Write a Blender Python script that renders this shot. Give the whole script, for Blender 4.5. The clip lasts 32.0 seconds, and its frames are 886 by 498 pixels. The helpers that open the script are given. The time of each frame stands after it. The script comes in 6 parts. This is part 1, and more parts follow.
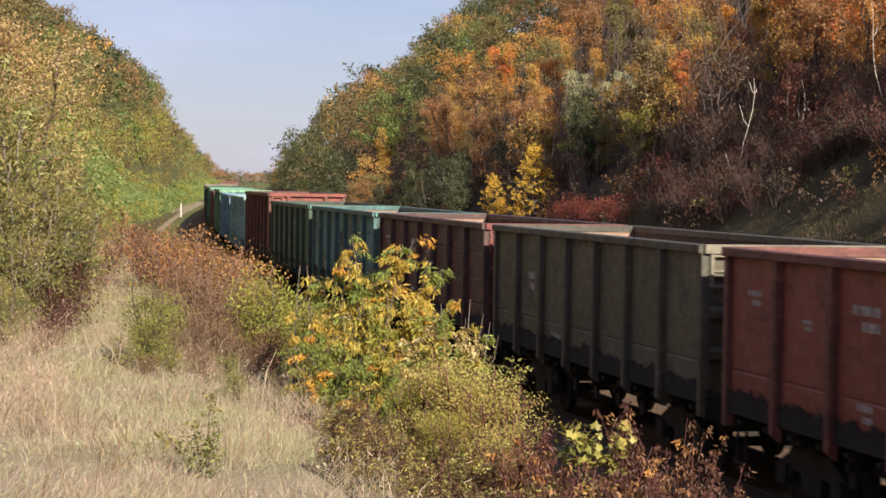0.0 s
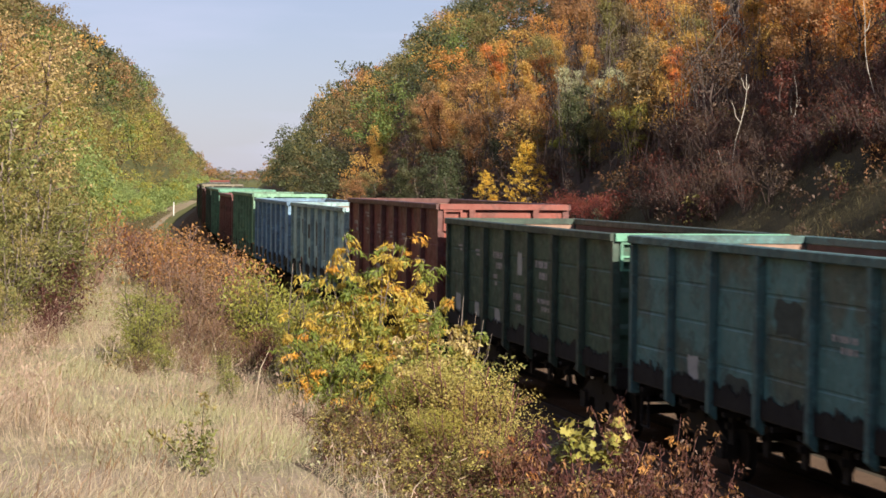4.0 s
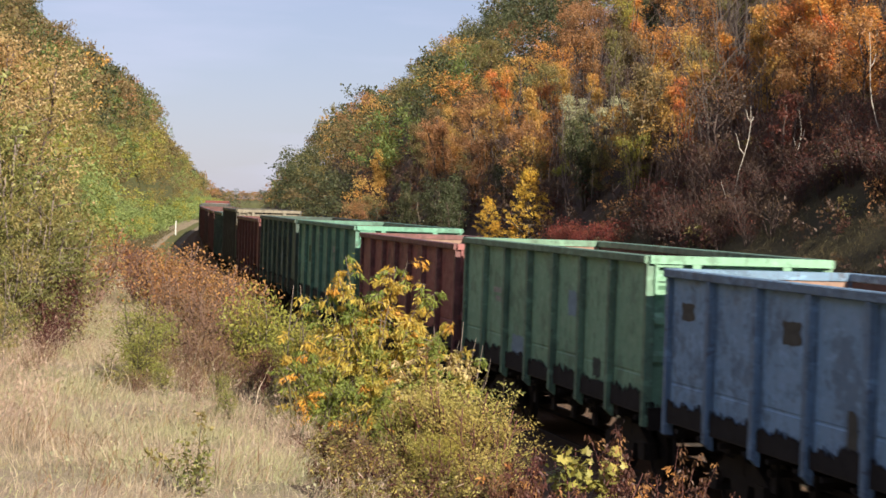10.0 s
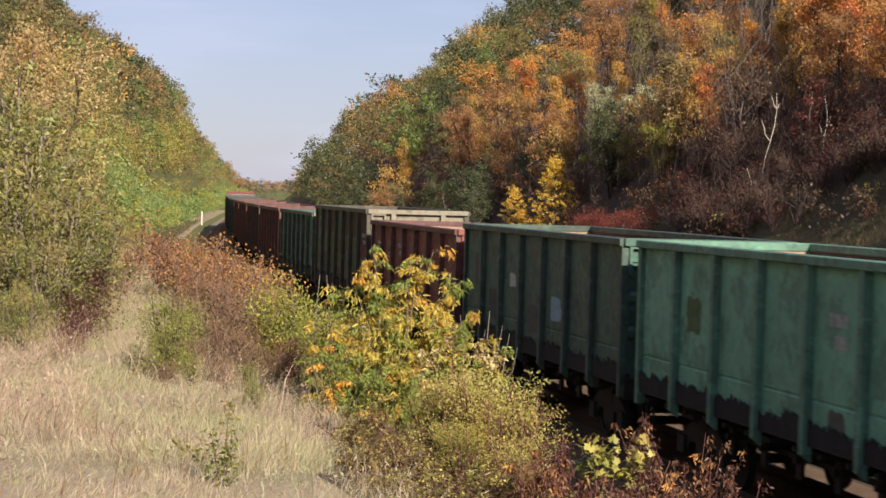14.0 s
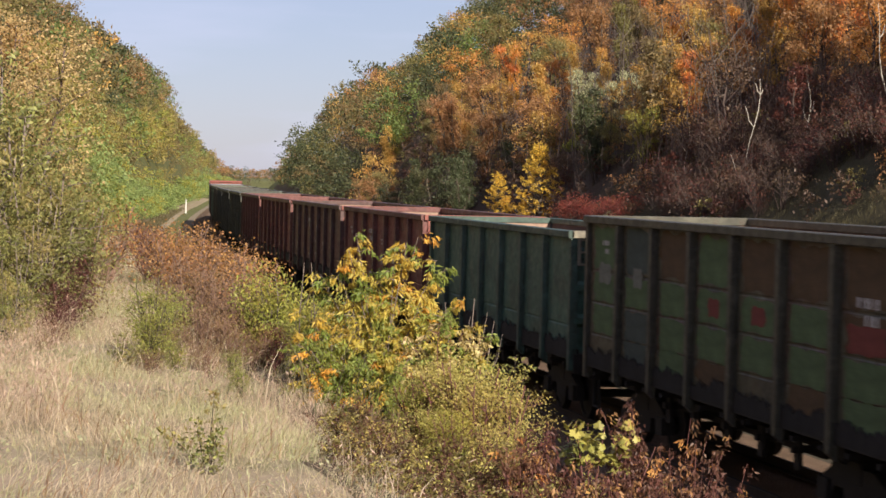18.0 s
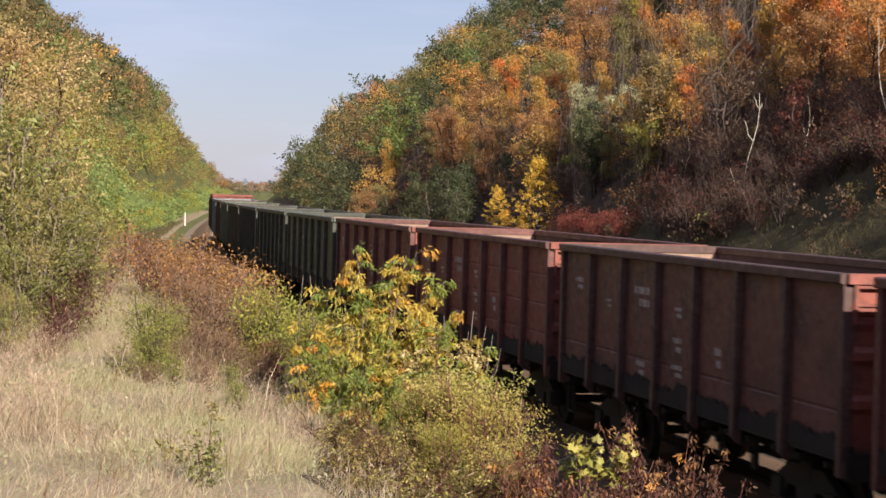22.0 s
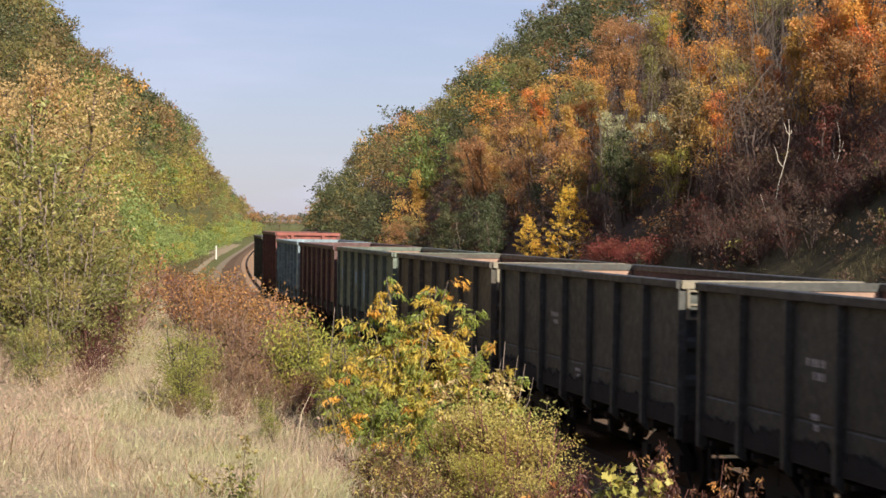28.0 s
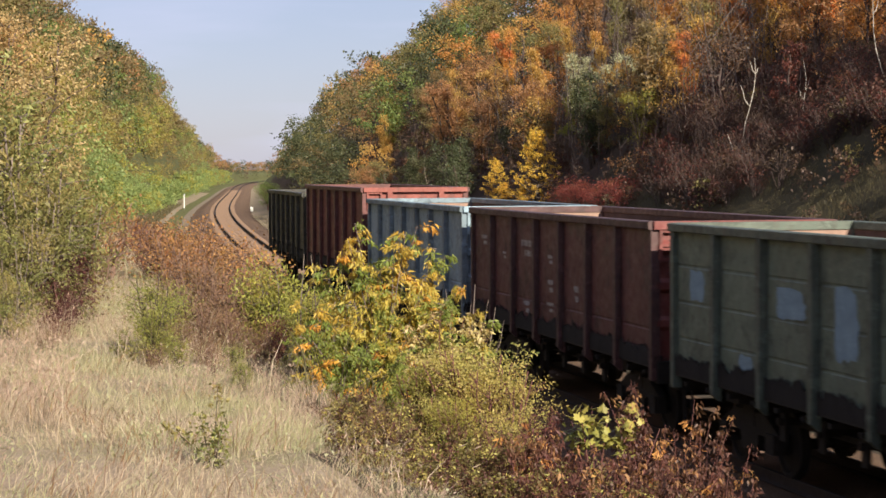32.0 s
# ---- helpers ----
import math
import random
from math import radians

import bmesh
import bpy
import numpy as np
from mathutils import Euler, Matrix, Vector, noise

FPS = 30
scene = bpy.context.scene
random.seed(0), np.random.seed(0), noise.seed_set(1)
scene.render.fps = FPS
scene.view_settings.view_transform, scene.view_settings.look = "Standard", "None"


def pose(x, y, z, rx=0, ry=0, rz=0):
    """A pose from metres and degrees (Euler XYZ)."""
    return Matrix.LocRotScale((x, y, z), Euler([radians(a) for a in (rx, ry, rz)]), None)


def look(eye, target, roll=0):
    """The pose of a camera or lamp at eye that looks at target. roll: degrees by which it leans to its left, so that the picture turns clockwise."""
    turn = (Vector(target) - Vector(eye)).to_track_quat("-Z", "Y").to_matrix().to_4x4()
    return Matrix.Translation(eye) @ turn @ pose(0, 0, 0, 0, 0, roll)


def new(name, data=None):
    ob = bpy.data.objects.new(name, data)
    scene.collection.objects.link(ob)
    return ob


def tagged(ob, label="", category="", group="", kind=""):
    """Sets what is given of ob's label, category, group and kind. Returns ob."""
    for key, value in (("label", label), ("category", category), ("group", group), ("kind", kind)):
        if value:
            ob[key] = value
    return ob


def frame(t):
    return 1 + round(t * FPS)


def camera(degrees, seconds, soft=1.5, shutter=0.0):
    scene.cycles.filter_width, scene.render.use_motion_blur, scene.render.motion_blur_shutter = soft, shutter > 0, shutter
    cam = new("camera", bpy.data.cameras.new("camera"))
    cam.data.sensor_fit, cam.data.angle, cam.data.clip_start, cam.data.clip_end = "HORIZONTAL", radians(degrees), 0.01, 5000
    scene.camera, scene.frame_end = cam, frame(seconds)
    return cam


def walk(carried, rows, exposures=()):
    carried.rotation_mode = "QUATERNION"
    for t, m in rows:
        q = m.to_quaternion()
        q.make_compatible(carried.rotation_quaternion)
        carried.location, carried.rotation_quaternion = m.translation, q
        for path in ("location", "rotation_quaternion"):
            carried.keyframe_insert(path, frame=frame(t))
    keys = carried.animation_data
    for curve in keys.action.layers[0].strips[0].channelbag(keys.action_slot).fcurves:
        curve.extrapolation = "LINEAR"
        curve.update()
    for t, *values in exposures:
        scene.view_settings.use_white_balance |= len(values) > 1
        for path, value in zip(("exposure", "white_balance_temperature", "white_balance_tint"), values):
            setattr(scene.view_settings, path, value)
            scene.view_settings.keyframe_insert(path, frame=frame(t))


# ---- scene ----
cam = camera(23.53, 32.0, soft=1.6, shutter=0.4)
EYE = (0.0, 0.0, 4.39)
# the camera stands on the bank beside the line and only turns: seconds, tilt, lean, turn
TURNS = (
    (0.0, 88.177, -0.800, -0.083), (0.5, 88.105, -0.814, 0.004), (1.0, 88.054, -0.672, 0.078), (1.5, 88.010, -0.487, 0.089),
    (2.0, 87.985, -0.662, 0.082), (2.5, 88.049, -0.719, -0.072), (4.5, 88.166, -0.517, -0.376), (5.0, 88.728, -0.964, -1.013),
    (5.5, 89.011, -1.062, -1.266), (6.0, 89.375, -1.198, -1.172), (6.5, 89.524, -1.147, -1.040), (7.0, 89.579, -1.322, -0.791),
    (7.5, 89.711, -1.261, -0.729), (8.0, 89.379, -1.522, -0.907), (8.5, 89.086, -1.654, -0.929), (9.0, 88.761, -1.753, -0.614),
    (9.5, 88.727, -1.949, -0.461), (10.0, 88.786, -1.851, -0.212), (10.5, 88.726, -1.813, 0.060), (11.0, 88.822, -1.738, 0.130),
    (11.5, 88.827, -1.697, 0.154), (12.0, 88.711, -1.778, 0.100), (12.5, 88.671, -1.780, 0.246), (13.0, 88.538, -1.817, 0.550),
    (13.5, 88.525, -1.622, 0.563), (15.5, 88.213, -1.396, 0.395), (16.0, 88.319, -1.512, 0.323), (16.5, 88.327, -1.495, -0.114),
    (17.0, 88.296, -1.369, -0.263), (17.5, 88.249, -1.236, -0.050), (18.0, 88.131, -1.235, 0.053), (18.5, 88.035, -1.164, 0.144),
    (19.0, 87.916, -1.217, 0.325), (19.5, 87.887, -1.139, 0.256), (20.0, 87.872, -1.208, 0.235), (20.5, 88.025, -1.334, 0.114),
    (21.0, 88.260, -1.314, 0.068), (21.5, 88.393, -1.499, 0.059), (22.0, 88.485, -1.422, 0.031), (22.5, 88.767, -1.517, -0.107),
    (23.0, 89.062, -2.473, -0.241), (23.5, 88.964, -1.791, 0.074), (24.0, 88.919, -0.800, 0.153), (24.5, 88.797, -0.380, 0.445),
    (25.0, 88.610, -0.357, 0.847), (25.5, 88.644, -0.264, 1.041), (27.5, 89.241, -0.304, 1.012), (28.0, 89.291, -0.691, 0.848),
    (28.5, 89.325, -0.555, 0.818), (29.0, 89.139, -0.490, 0.708), (29.5, 88.871, -0.256, 0.624), (30.0, 88.660, -0.187, 0.561),
    (30.5, 88.273, -0.109, 0.364), (31.0, 88.105, 0.203, 0.145), (31.5, 87.987, 0.342, 0.024), (32.0, 87.802, 0.320, -0.017),
)
walk(cam, [(t, pose(*EYE, rx, ry, rz)) for t, rx, ry, rz in TURNS], exposures=((0.0, 0.82), (32.0, 0.82)))

# ---- daylight: low autumn sun from behind and to the right ----
SUN_EL, SUN_AZ = radians(27.5), radians(25)      # azimuth: to the right of straight behind the camera
sun_way = Vector((math.sin(SUN_AZ) * math.cos(SUN_EL), -math.cos(SUN_AZ) * math.cos(SUN_EL), math.sin(SUN_EL)))
world = bpy.data.worlds.new("autumn_sky")
scene.world = world
world.use_nodes = True
wn, wl = world.node_tree.nodes, world.node_tree.links
sky = wn.new("ShaderNodeTexSky")
sky.sky_type, sky.sun_disc = "NISHITA", False
sky.sun_elevation, sky.sun_rotation = SUN_EL, math.pi - SUN_AZ
sky.altitude, sky.air_density, sky.dust_density, sky.ozone_density = 200, 1.0, 0.4, 3.0
# thin streaks of high cloud
wco = wn.new("ShaderNodeTexCoord")
wmap = wn.new("ShaderNodeMapping")
wmap.inputs["Scale"].default_value = (2.0, 2.0, 11.0)
wl.new(wco.outputs["Generated"], wmap.inputs["Vector"])
veil = wn.new("ShaderNodeTexNoise")
veil.inputs["Scale"].default_value, veil.inputs["Detail"].default_value = 2.6, 5.0
wl.new(wmap.outputs["Vector"], veil.inputs["Vector"])
ramp = wn.new("ShaderNodeMapRange")
ramp.inputs["From Min"].default_value, ramp.inputs["From Max"].default_value = 0.45, 0.75
ramp.inputs["To Min"].default_value, ramp.inputs["To Max"].default_value = 0.34, 0.76
wl.new(veil.outputs["Fac"], ramp.inputs["Value"])
tint = wn.new("ShaderNodeMix")
tint.data_type, tint.blend_type = "RGBA", "MULTIPLY"
tint.inputs["Factor"].default_value = 1.0
wl.new(sky.outputs["Color"], tint.inputs["A"])
tint.inputs["B"].default_value = (0.97, 0.92, 1.1, 1)
wmix = wn.new("ShaderNodeMix")
wmix.data_type = "RGBA"
wl.new(ramp.outputs["Result"], wmix.inputs["Factor"])
wl.new(tint.outputs["Result"], wmix.inputs["A"])
wmix.inputs["B"].default_value = (9.6, 9.9, 13.2, 1)
wbg = wn["Background"]
wbg.inputs["Strength"].default_value = 0.0425
wl.new(wmix.outputs["Result"], wbg.inputs["Color"])
lamp = bpy.data.lights.new("sun", "SUN")
lamp.energy, lamp.angle, lamp.color = 5.6, radians(0.6), (1.0, 0.9, 0.74)
sun = new("sun", lamp)
sun.matrix_world = look(sun_way * 300, (0, 0, 0))

# ---- small tools ----
def mesh_from(name, verts, faces):
    me = bpy.data.meshes.new(name)
    me.from_pydata([tuple(v) for v in verts], [], faces)
    return me


def quads_mesh(name, v):
    """A mesh of loose four-cornered pieces; v is (n, 4, 3)."""
    v = np.asarray(v, dtype=np.float32)
    n = len(v)
    me = bpy.data.meshes.new(name)
    me.vertices.add(4 * n)
    me.vertices.foreach_set("co", v.reshape(-1))
    me.loops.add(4 * n)
    me.loops.foreach_set("vertex_index", np.arange(4 * n, dtype=np.int32))
    me.polygons.add(n)
    me.polygons.foreach_set("loop_start", np.arange(0, 4 * n, 4, dtype=np.int32))
    me.update(calc_edges=True)
    return me


class Build:
    """Gathers boxes, prisms and tubes for one mesh."""

    def __init__(self):
        self.v, self.f = [], []

    def add(self, verts, faces):
        k = len(self.v)
        self.v += [tuple(p) for p in verts]
        self.f += [tuple(i + k for i in q) for q in faces]
        return self

    def box(self, x0, x1, y0, y1, z0, z1, cut=0.0):
        """A block; cut takes off its long edges."""
        if cut <= 0:
            p = [(x, y, z) for x in (x0, x1) for y in (y0, y1) for z in (z0, z1)]
            return self.add(p, [(0, 1, 3, 2), (4, 6, 7, 5), (0, 4, 5, 1), (2, 3, 7, 6), (0, 2, 6, 4), (1, 5, 7, 3)])
        ring = [(y0 + cut, z0), (y1 - cut, z0), (y1, z0 + cut), (y1, z1 - cut), (y1 - cut, z1), (y0 + cut, z1), (y0, z1 - cut), (y0, z0 + cut)]
        return self.prism(ring, x0, x1)

    def prism(self, ring, x0, x1):
        """A ring of (y, z), counter-clockwise seen from +x, drawn out along x."""
        n = len(ring)
        p = [(x0, y, z) for y, z in ring] + [(x1, y, z) for y, z in ring]
        f = [(i, (i + 1) % n, n + (i + 1) % n, n + i) for i in range(n)]
        return self.add(p, f + [tuple(range(n - 1, -1, -1)), tuple(range(n, 2 * n))])

    def disc(self, c, r0, r1, half, sides=20):
        """A wheel round the y axis at c: tyre radius r0 with a flange r1 on its inner side (-y)."""
        rings = [(r0 * 0.25, -half * 1.5), (r0 * 0.3, -half), (r0 * 0.86, -half * 0.5), (r0 * 0.88, -half), (r1, -half), (r1, -half * 0.55), (r0, -half * 0.4), (r0, half), (r0 * 0.88, half), (r0 * 0.85, half * 0.4), (r0 * 0.3, half * 0.8), (r0 * 0.25, half * 1.5)]
        p = []
        for r, y in rings:
            p += [(c[0] + r * math.cos(2 * math.pi * i / sides), c[1] + y, c[2] + r * math.sin(2 * math.pi * i / sides)) for i in range(sides)]
        f = [(k * sides + i, k * sides + (i + 1) % sides, (k + 1) * sides + (i + 1) % sides, (k + 1) * sides + i) for k in range(len(rings) - 1) for i in range(sides)]
        return self.add(p, f + [tuple(range(sides - 1, -1, -1)), tuple((len(rings) - 1) * sides + i for i in range(sides))])

    def tube(self, path, radii, sides=6):
        """A tapered tube along points."""
        path = [Vector(p) for p in path]
        p, f = [], []
        for i, c in enumerate(path):
            d = (path[min(i + 1, len(path) - 1)] - path[max(i - 1, 0)]).normalized()
            a = d.orthogonal().normalized()
            b = d.cross(a)
            p += [c + (a * math.cos(2 * math.pi * k / sides) + b * math.sin(2 * math.pi * k / sides)) * radii[i] for k in range(sides)]
        for i in range(len(path) - 1):
            f += [(i * sides + k, i * sides + (k + 1) % sides, (i + 1) * sides + (k + 1) % sides, (i + 1) * sides + k) for k in range(sides)]
        return self.add(p, f + [tuple(range(sides - 1, -1, -1)), tuple((len(path) - 1) * sides + k for k in range(sides))])

    def mesh(self, name, smooth=False):
        me = mesh_from(name, self.v, self.f)
        if smooth:
            me.polygons.foreach_set("use_smooth", [True] * len(me.polygons))
        return me


def paint_on(ob, material):
    """The material sits on the object, so that alike pieces share one mesh."""
    if not ob.data.materials:
        ob.data.materials.append(None)
    ob.material_slots[0].link = "OBJECT"
    ob.material_slots[0].material = material


def part(name, me, material, parent, label="", at=None):
    ob = new(name, me)
    paint_on(ob, material)
    ob.parent = parent
    if at is not None:
        ob.matrix_basis = at
    return tagged(ob, label)


def thing(name, m, label, category, group="", kind=""):
    ob = new(name)
    ob.empty_display_size = 0.3
    ob.matrix_basis = m
    return tagged(ob, label, category, group, kind)


def solo(name, me, material, label, category, group="", kind="", m=None):
    ob = new(name, me)
    paint_on(ob, material)
    if m is not None:
        ob.matrix_basis = m
    return tagged(ob, label, category, group, kind)


# ---- materials ----
def shader(name):
    m = bpy.data.materials.new(name)
    m.use_nodes = True
    n, l = m.node_tree.nodes, m.node_tree.links
    return m, n, l, n["Principled BSDF"]


def nz(n, l, scale, detail=4.0, rough=0.6, space="Object", stretch=None, own=False):
    """Noise; own gives every object its own piece of the pattern."""
    co = n.new("ShaderNodeTexCoord")
    tex = n.new("ShaderNodeTexNoise")
    tex.inputs["Scale"].default_value, tex.inputs["Detail"].default_value, tex.inputs["Roughness"].default_value = scale, detail, rough
    if stretch:
        mp = n.new("ShaderNodeMapping")
        mp.inputs["Scale"].default_value = stretch
        l.new(co.outputs[space], mp.inputs["Vector"])
        l.new(mp.outputs["Vector"], tex.inputs["Vector"])
    else:
        l.new(co.outputs[space], tex.inputs["Vector"])
    if own:
        at = tex.inputs["Vector"].links[0].from_socket
        shift, go = n.new("ShaderNodeVectorMath"), n.new("ShaderNodeVectorMath")
        shift.operation = "MULTIPLY"
        shift.inputs[1].default_value = (61, 37, 83)
        l.new(n.new("ShaderNodeObjectInfo").outputs["Random"], shift.inputs[0])
        l.new(at, go.inputs[0])
        l.new(shift.outputs[0], go.inputs[1])
        l.new(go.outputs[0], tex.inputs["Vector"])
    return tex.outputs["Fac"]


def span(n, l, value, lo, hi, a=0.0, b=1.0):
    r = n.new("ShaderNodeMapRange")
    for key, val in (("From Min", lo), ("From Max", hi), ("To Min", a), ("To Max", b)):
        r.inputs[key].default_value = val
    l.new(value, r.inputs["Value"])
    return r.outputs["Result"]


def mixed(n, l, fac, a, b, blend="MIX"):
    m = n.new("ShaderNodeMix")
    m.data_type, m.blend_type = "RGBA", blend
    for key, val in (("Factor", fac), ("A", a), ("B", b)):
        if isinstance(val, (int, float)):
            m.inputs[key].default_value = val
        elif isinstance(val, tuple):
            m.inputs[key].default_value = (*val, 1)
        else:
            l.new(val, m.inputs[key])
    return m.outputs["Result"]


def bumped(n, l, bsdf, height, strength, distance):
    b = n.new("ShaderNodeBump")
    b.inputs["Strength"].default_value, b.inputs["Distance"].default_value = strength, distance
    l.new(height, b.inputs["Height"])
    l.new(b.outputs["Normal"], bsdf.inputs["Normal"])


def wagon_paint(name, rgb, rust=0.5, second=None, rusty=(0.075, 0.031, 0.024), shade_grime=0.0):
    """Old paint on steel: faded, scuffed, streaked with rust, dusted; each plate a little different."""
    rgb = tuple(c * 0.62 for c in rgb)
    m, n, l, p = shader(name)
    oi = n.new("ShaderNodeObjectInfo").outputs["Random"]
    fade = nz(n, l, 1.1, 5, 0.65, own=True)
    col = mixed(n, l, span(n, l, fade, 0.3, 0.75), tuple(c * 0.8 for c in rgb), tuple(min(1, c * 1.15 + 0.012) for c in rgb))
    if second:
        col = mixed(n, l, span(n, l, nz(n, l, 0.75, 2, 0.5, own=True), 0.5, 0.56), col, second)
    col = mixed(n, l, span(n, l, oi, 0, 1, 0, 0.28), col, tuple(c * 0.62 for c in rgb))
    streak = nz(n, l, 1.0, 5, 0.7, stretch=(7, 7, 0.7), own=True)
    col = mixed(n, l, span(n, l, streak, 0.52, 0.72, 0, rust), col, rusty)
    chips = nz(n, l, 5.5, 6, 0.75, own=True)
    col = mixed(n, l, span(n, l, chips, 0.60 - 0.05 * rust, 0.66, 0, min(1, rust * 1.4)), col, tuple(c * 0.8 for c in rusty))
    # darkened copy: shade on the posts mixed into the colour along with grime
    if shade_grime:
        col = mixed(n, l, span(n, l, nz(n, l, 2.0, 5, 0.7), 0.25, 0.7, shade_grime * 0.5, shade_grime), col, (0.03, 0.028, 0.027))
    grime = nz(n, l, 1.35, 8, 0.72, own=True)
    col = mixed(n, l, span(n, l, grime, 0.525, 0.57, 0, min(0.9, 0.3 + 0.9 * rust)), col, tuple(c * 0.3 + 0.01 for c in rgb))
    scuff = nz(n, l, 2.7, 7, 0.75, stretch=(1, 1, 1.8), own=True)
    col = mixed(n, l, span(n, l, scuff, 0.55, 0.6, 0, 0.3), col, tuple(min(1, c * 1.35 + 0.05) for c in rgb))
    dust = nz(n, l, 16, 3, 0.6)
    col = mixed(n, l, span(n, l, dust, 0.45, 0.8, 0, 0.16), col, (0.2, 0.17, 0.14))
    l.new(col, p.inputs["Base Color"])
    l.new(span(n, l, chips, 0.35, 0.65, 0.42, 0.75), p.inputs["Roughness"])
    p.inputs["Specular IOR Level"].default_value = 0.45
    bumped(n, l, p, nz(n, l, 2.2, 4, 0.6), 0.35, 0.02)
    return m


def plain(name, rgb, rough=0.8, var=0.35, scale=6.0, bump=0.3, metal=0.0, dist=0.01):
    m, n, l, p = shader(name)
    f = nz(n, l, scale, 5, 0.65)
    g = nz(n, l, scale * 7, 3, 0.6)
    col = mixed(n, l, span(n, l, f, 0.3, 0.7), tuple(c * (1 - var) for c in rgb), tuple(min(1, c * (1 + var)) for c in rgb))
    col = mixed(n, l, span(n, l, g, 0.4, 0.75, 0, 0.4), col, tuple(c * 0.6 for c in rgb))
    l.new(col, p.inputs["Base Color"])
    p.inputs["Roughness"].default_value, p.inputs["Metallic"].default_value = rough, metal
    p.inputs["Specular IOR Level"].default_value = 0.25
    bumped(n, l, p, g, bump, dist)
    return m


def leaf_stuff(name, a, b, c, through_light=0.4, rough=0.6, patch=0.9):
    """Leaves of one kind: colours a and b leaf by leaf, c on some whole plants and sprays."""
    m, n, l, p = shader(name)
    isl = n.new("ShaderNodeNewGeometry").outputs["Random Per Island"]
    oi = n.new("ShaderNodeObjectInfo").outputs["Random"]
    col = mixed(n, l, isl, a, b)
    spots = nz(n, l, patch, 3, 0.6, own=True)
    col = mixed(n, l, span(n, l, spots, 0.48, 0.64, 0, 0.85), col, c)
    col = mixed(n, l, span(n, l, oi, 0, 1, 0, 0.45), col, tuple((x + y) * 0.33 for x, y in zip(b, c)))
    # single leaves brighter or duller at random: shading between leaves put into colour
    part_of = n.new("ShaderNodeMath")
    part_of.operation = "MULTIPLY_ADD"
    l.new(isl, part_of.inputs[0])
    part_of.inputs[1].default_value, part_of.inputs[2].default_value = 17.3, 0.37
    odd = n.new("ShaderNodeMath")
    odd.operation = "FRACT"
    l.new(part_of.outputs[0], odd.inputs[0])
    shade = n.new("ShaderNodeCombineColor")
    for key in ("Red", "Green", "Blue"):
        l.new(span(n, l, odd.outputs[0], 0, 1, 0.72, 1.28), shade.inputs[key])
    col = mixed(n, l, 1.0, col, shade.outputs[0], "MULTIPLY")
    l.new(col, p.inputs["Base Color"])
    p.inputs["Roughness"].default_value = rough - 0.1
    p.inputs["Specular IOR Level"].default_value = 0.3
    tr = n.new("ShaderNodeBsdfTranslucent")
    l.new(mixed(n, l, 1.0, col, (1.0, 0.95, 0.6), "MULTIPLY"), tr.inputs["Color"])
    mx = n.new("ShaderNodeMixShader")
    mx.inputs[0].default_value = through_light
    l.new(p.outputs[0], mx.inputs[1])
    l.new(tr.outputs[0], mx.inputs[2])
    l.new(mx.outputs[0], n["Material Output"].inputs["Surface"])
    return m


M_STEEL = plain("dirty_black_steel", (0.02, 0.017, 0.015), 0.75, 0.4, 5)
M_INSIDE = plain("rust_red_plate", (0.105, 0.066, 0.056), 0.9, 0.3, 1.6, 0.4, dist=0.02)
# paler copy of the inner plating: sunlight on the end plates put into colour
M_INSIDE_LIT = plain("sunlit_dusty_plate", (0.30, 0.20, 0.155), 0.95, 0.35, 1.6, 0.4, dist=0.02)
M_GRIME = plain("black_oily_grime", (0.022, 0.020, 0.019), 0.9, 0.4, 3, 0.5)
M_RAIL = plain("worn_rail_steel", (0.04, 0.029, 0.024), 0.75, 0.3, 8, 0.1, 0.0)
M_CONCRETE = plain("brown_stained_concrete", (0.22, 0.145, 0.10), 0.9, 0.25, 5)
M_WHITE = plain("white_paint", (0.55, 0.55, 0.52), 0.7, 0.1, 8, 0.1)
M_MARK = plain("faded_white_lettering", (0.40, 0.38, 0.37), 0.8, 0.45, 7, 0.1)
M_BARK = plain("brown_bark", (0.085, 0.065, 0.05), 0.9, 0.45, 9, 0.6)
M_GREYBARK = plain("grey_twigs", (0.17, 0.135, 0.115), 0.9, 0.4, 9, 0.5)
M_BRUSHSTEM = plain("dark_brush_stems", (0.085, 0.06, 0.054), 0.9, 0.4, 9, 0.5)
M_REDTWIG = plain("red_brown_twigs", (0.12, 0.05, 0.045), 0.85, 0.4, 9, 0.4)
M_BROWNTWIG = plain("tan_brown_twigs", (0.17, 0.105, 0.078), 0.9, 0.4, 9, 0.4)
M_BIRCH = plain("pale_birch_bark", (0.40, 0.36, 0.31), 0.85, 0.35, 6, 0.3)


def ground_stuff(name, a, b, c, scale=0.5, bump=0.5):
    m, n, l, p = shader(name)
    big = nz(n, l, scale, 6, 0.62)
    fine = nz(n, l, scale * 26, 5, 0.7)
    col = mixed(n, l, span(n, l, big, 0.38, 0.62), a, b)
    col = mixed(n, l, span(n, l, fine, 0.42, 0.66), col, c)
    l.new(col, p.inputs["Base Color"])
    p.inputs["Roughness"].default_value = 0.95
    p.inputs["Specular IOR Level"].default_value = 0.1
    bumped(n, l, p, fine, bump, 0.05)
    return m


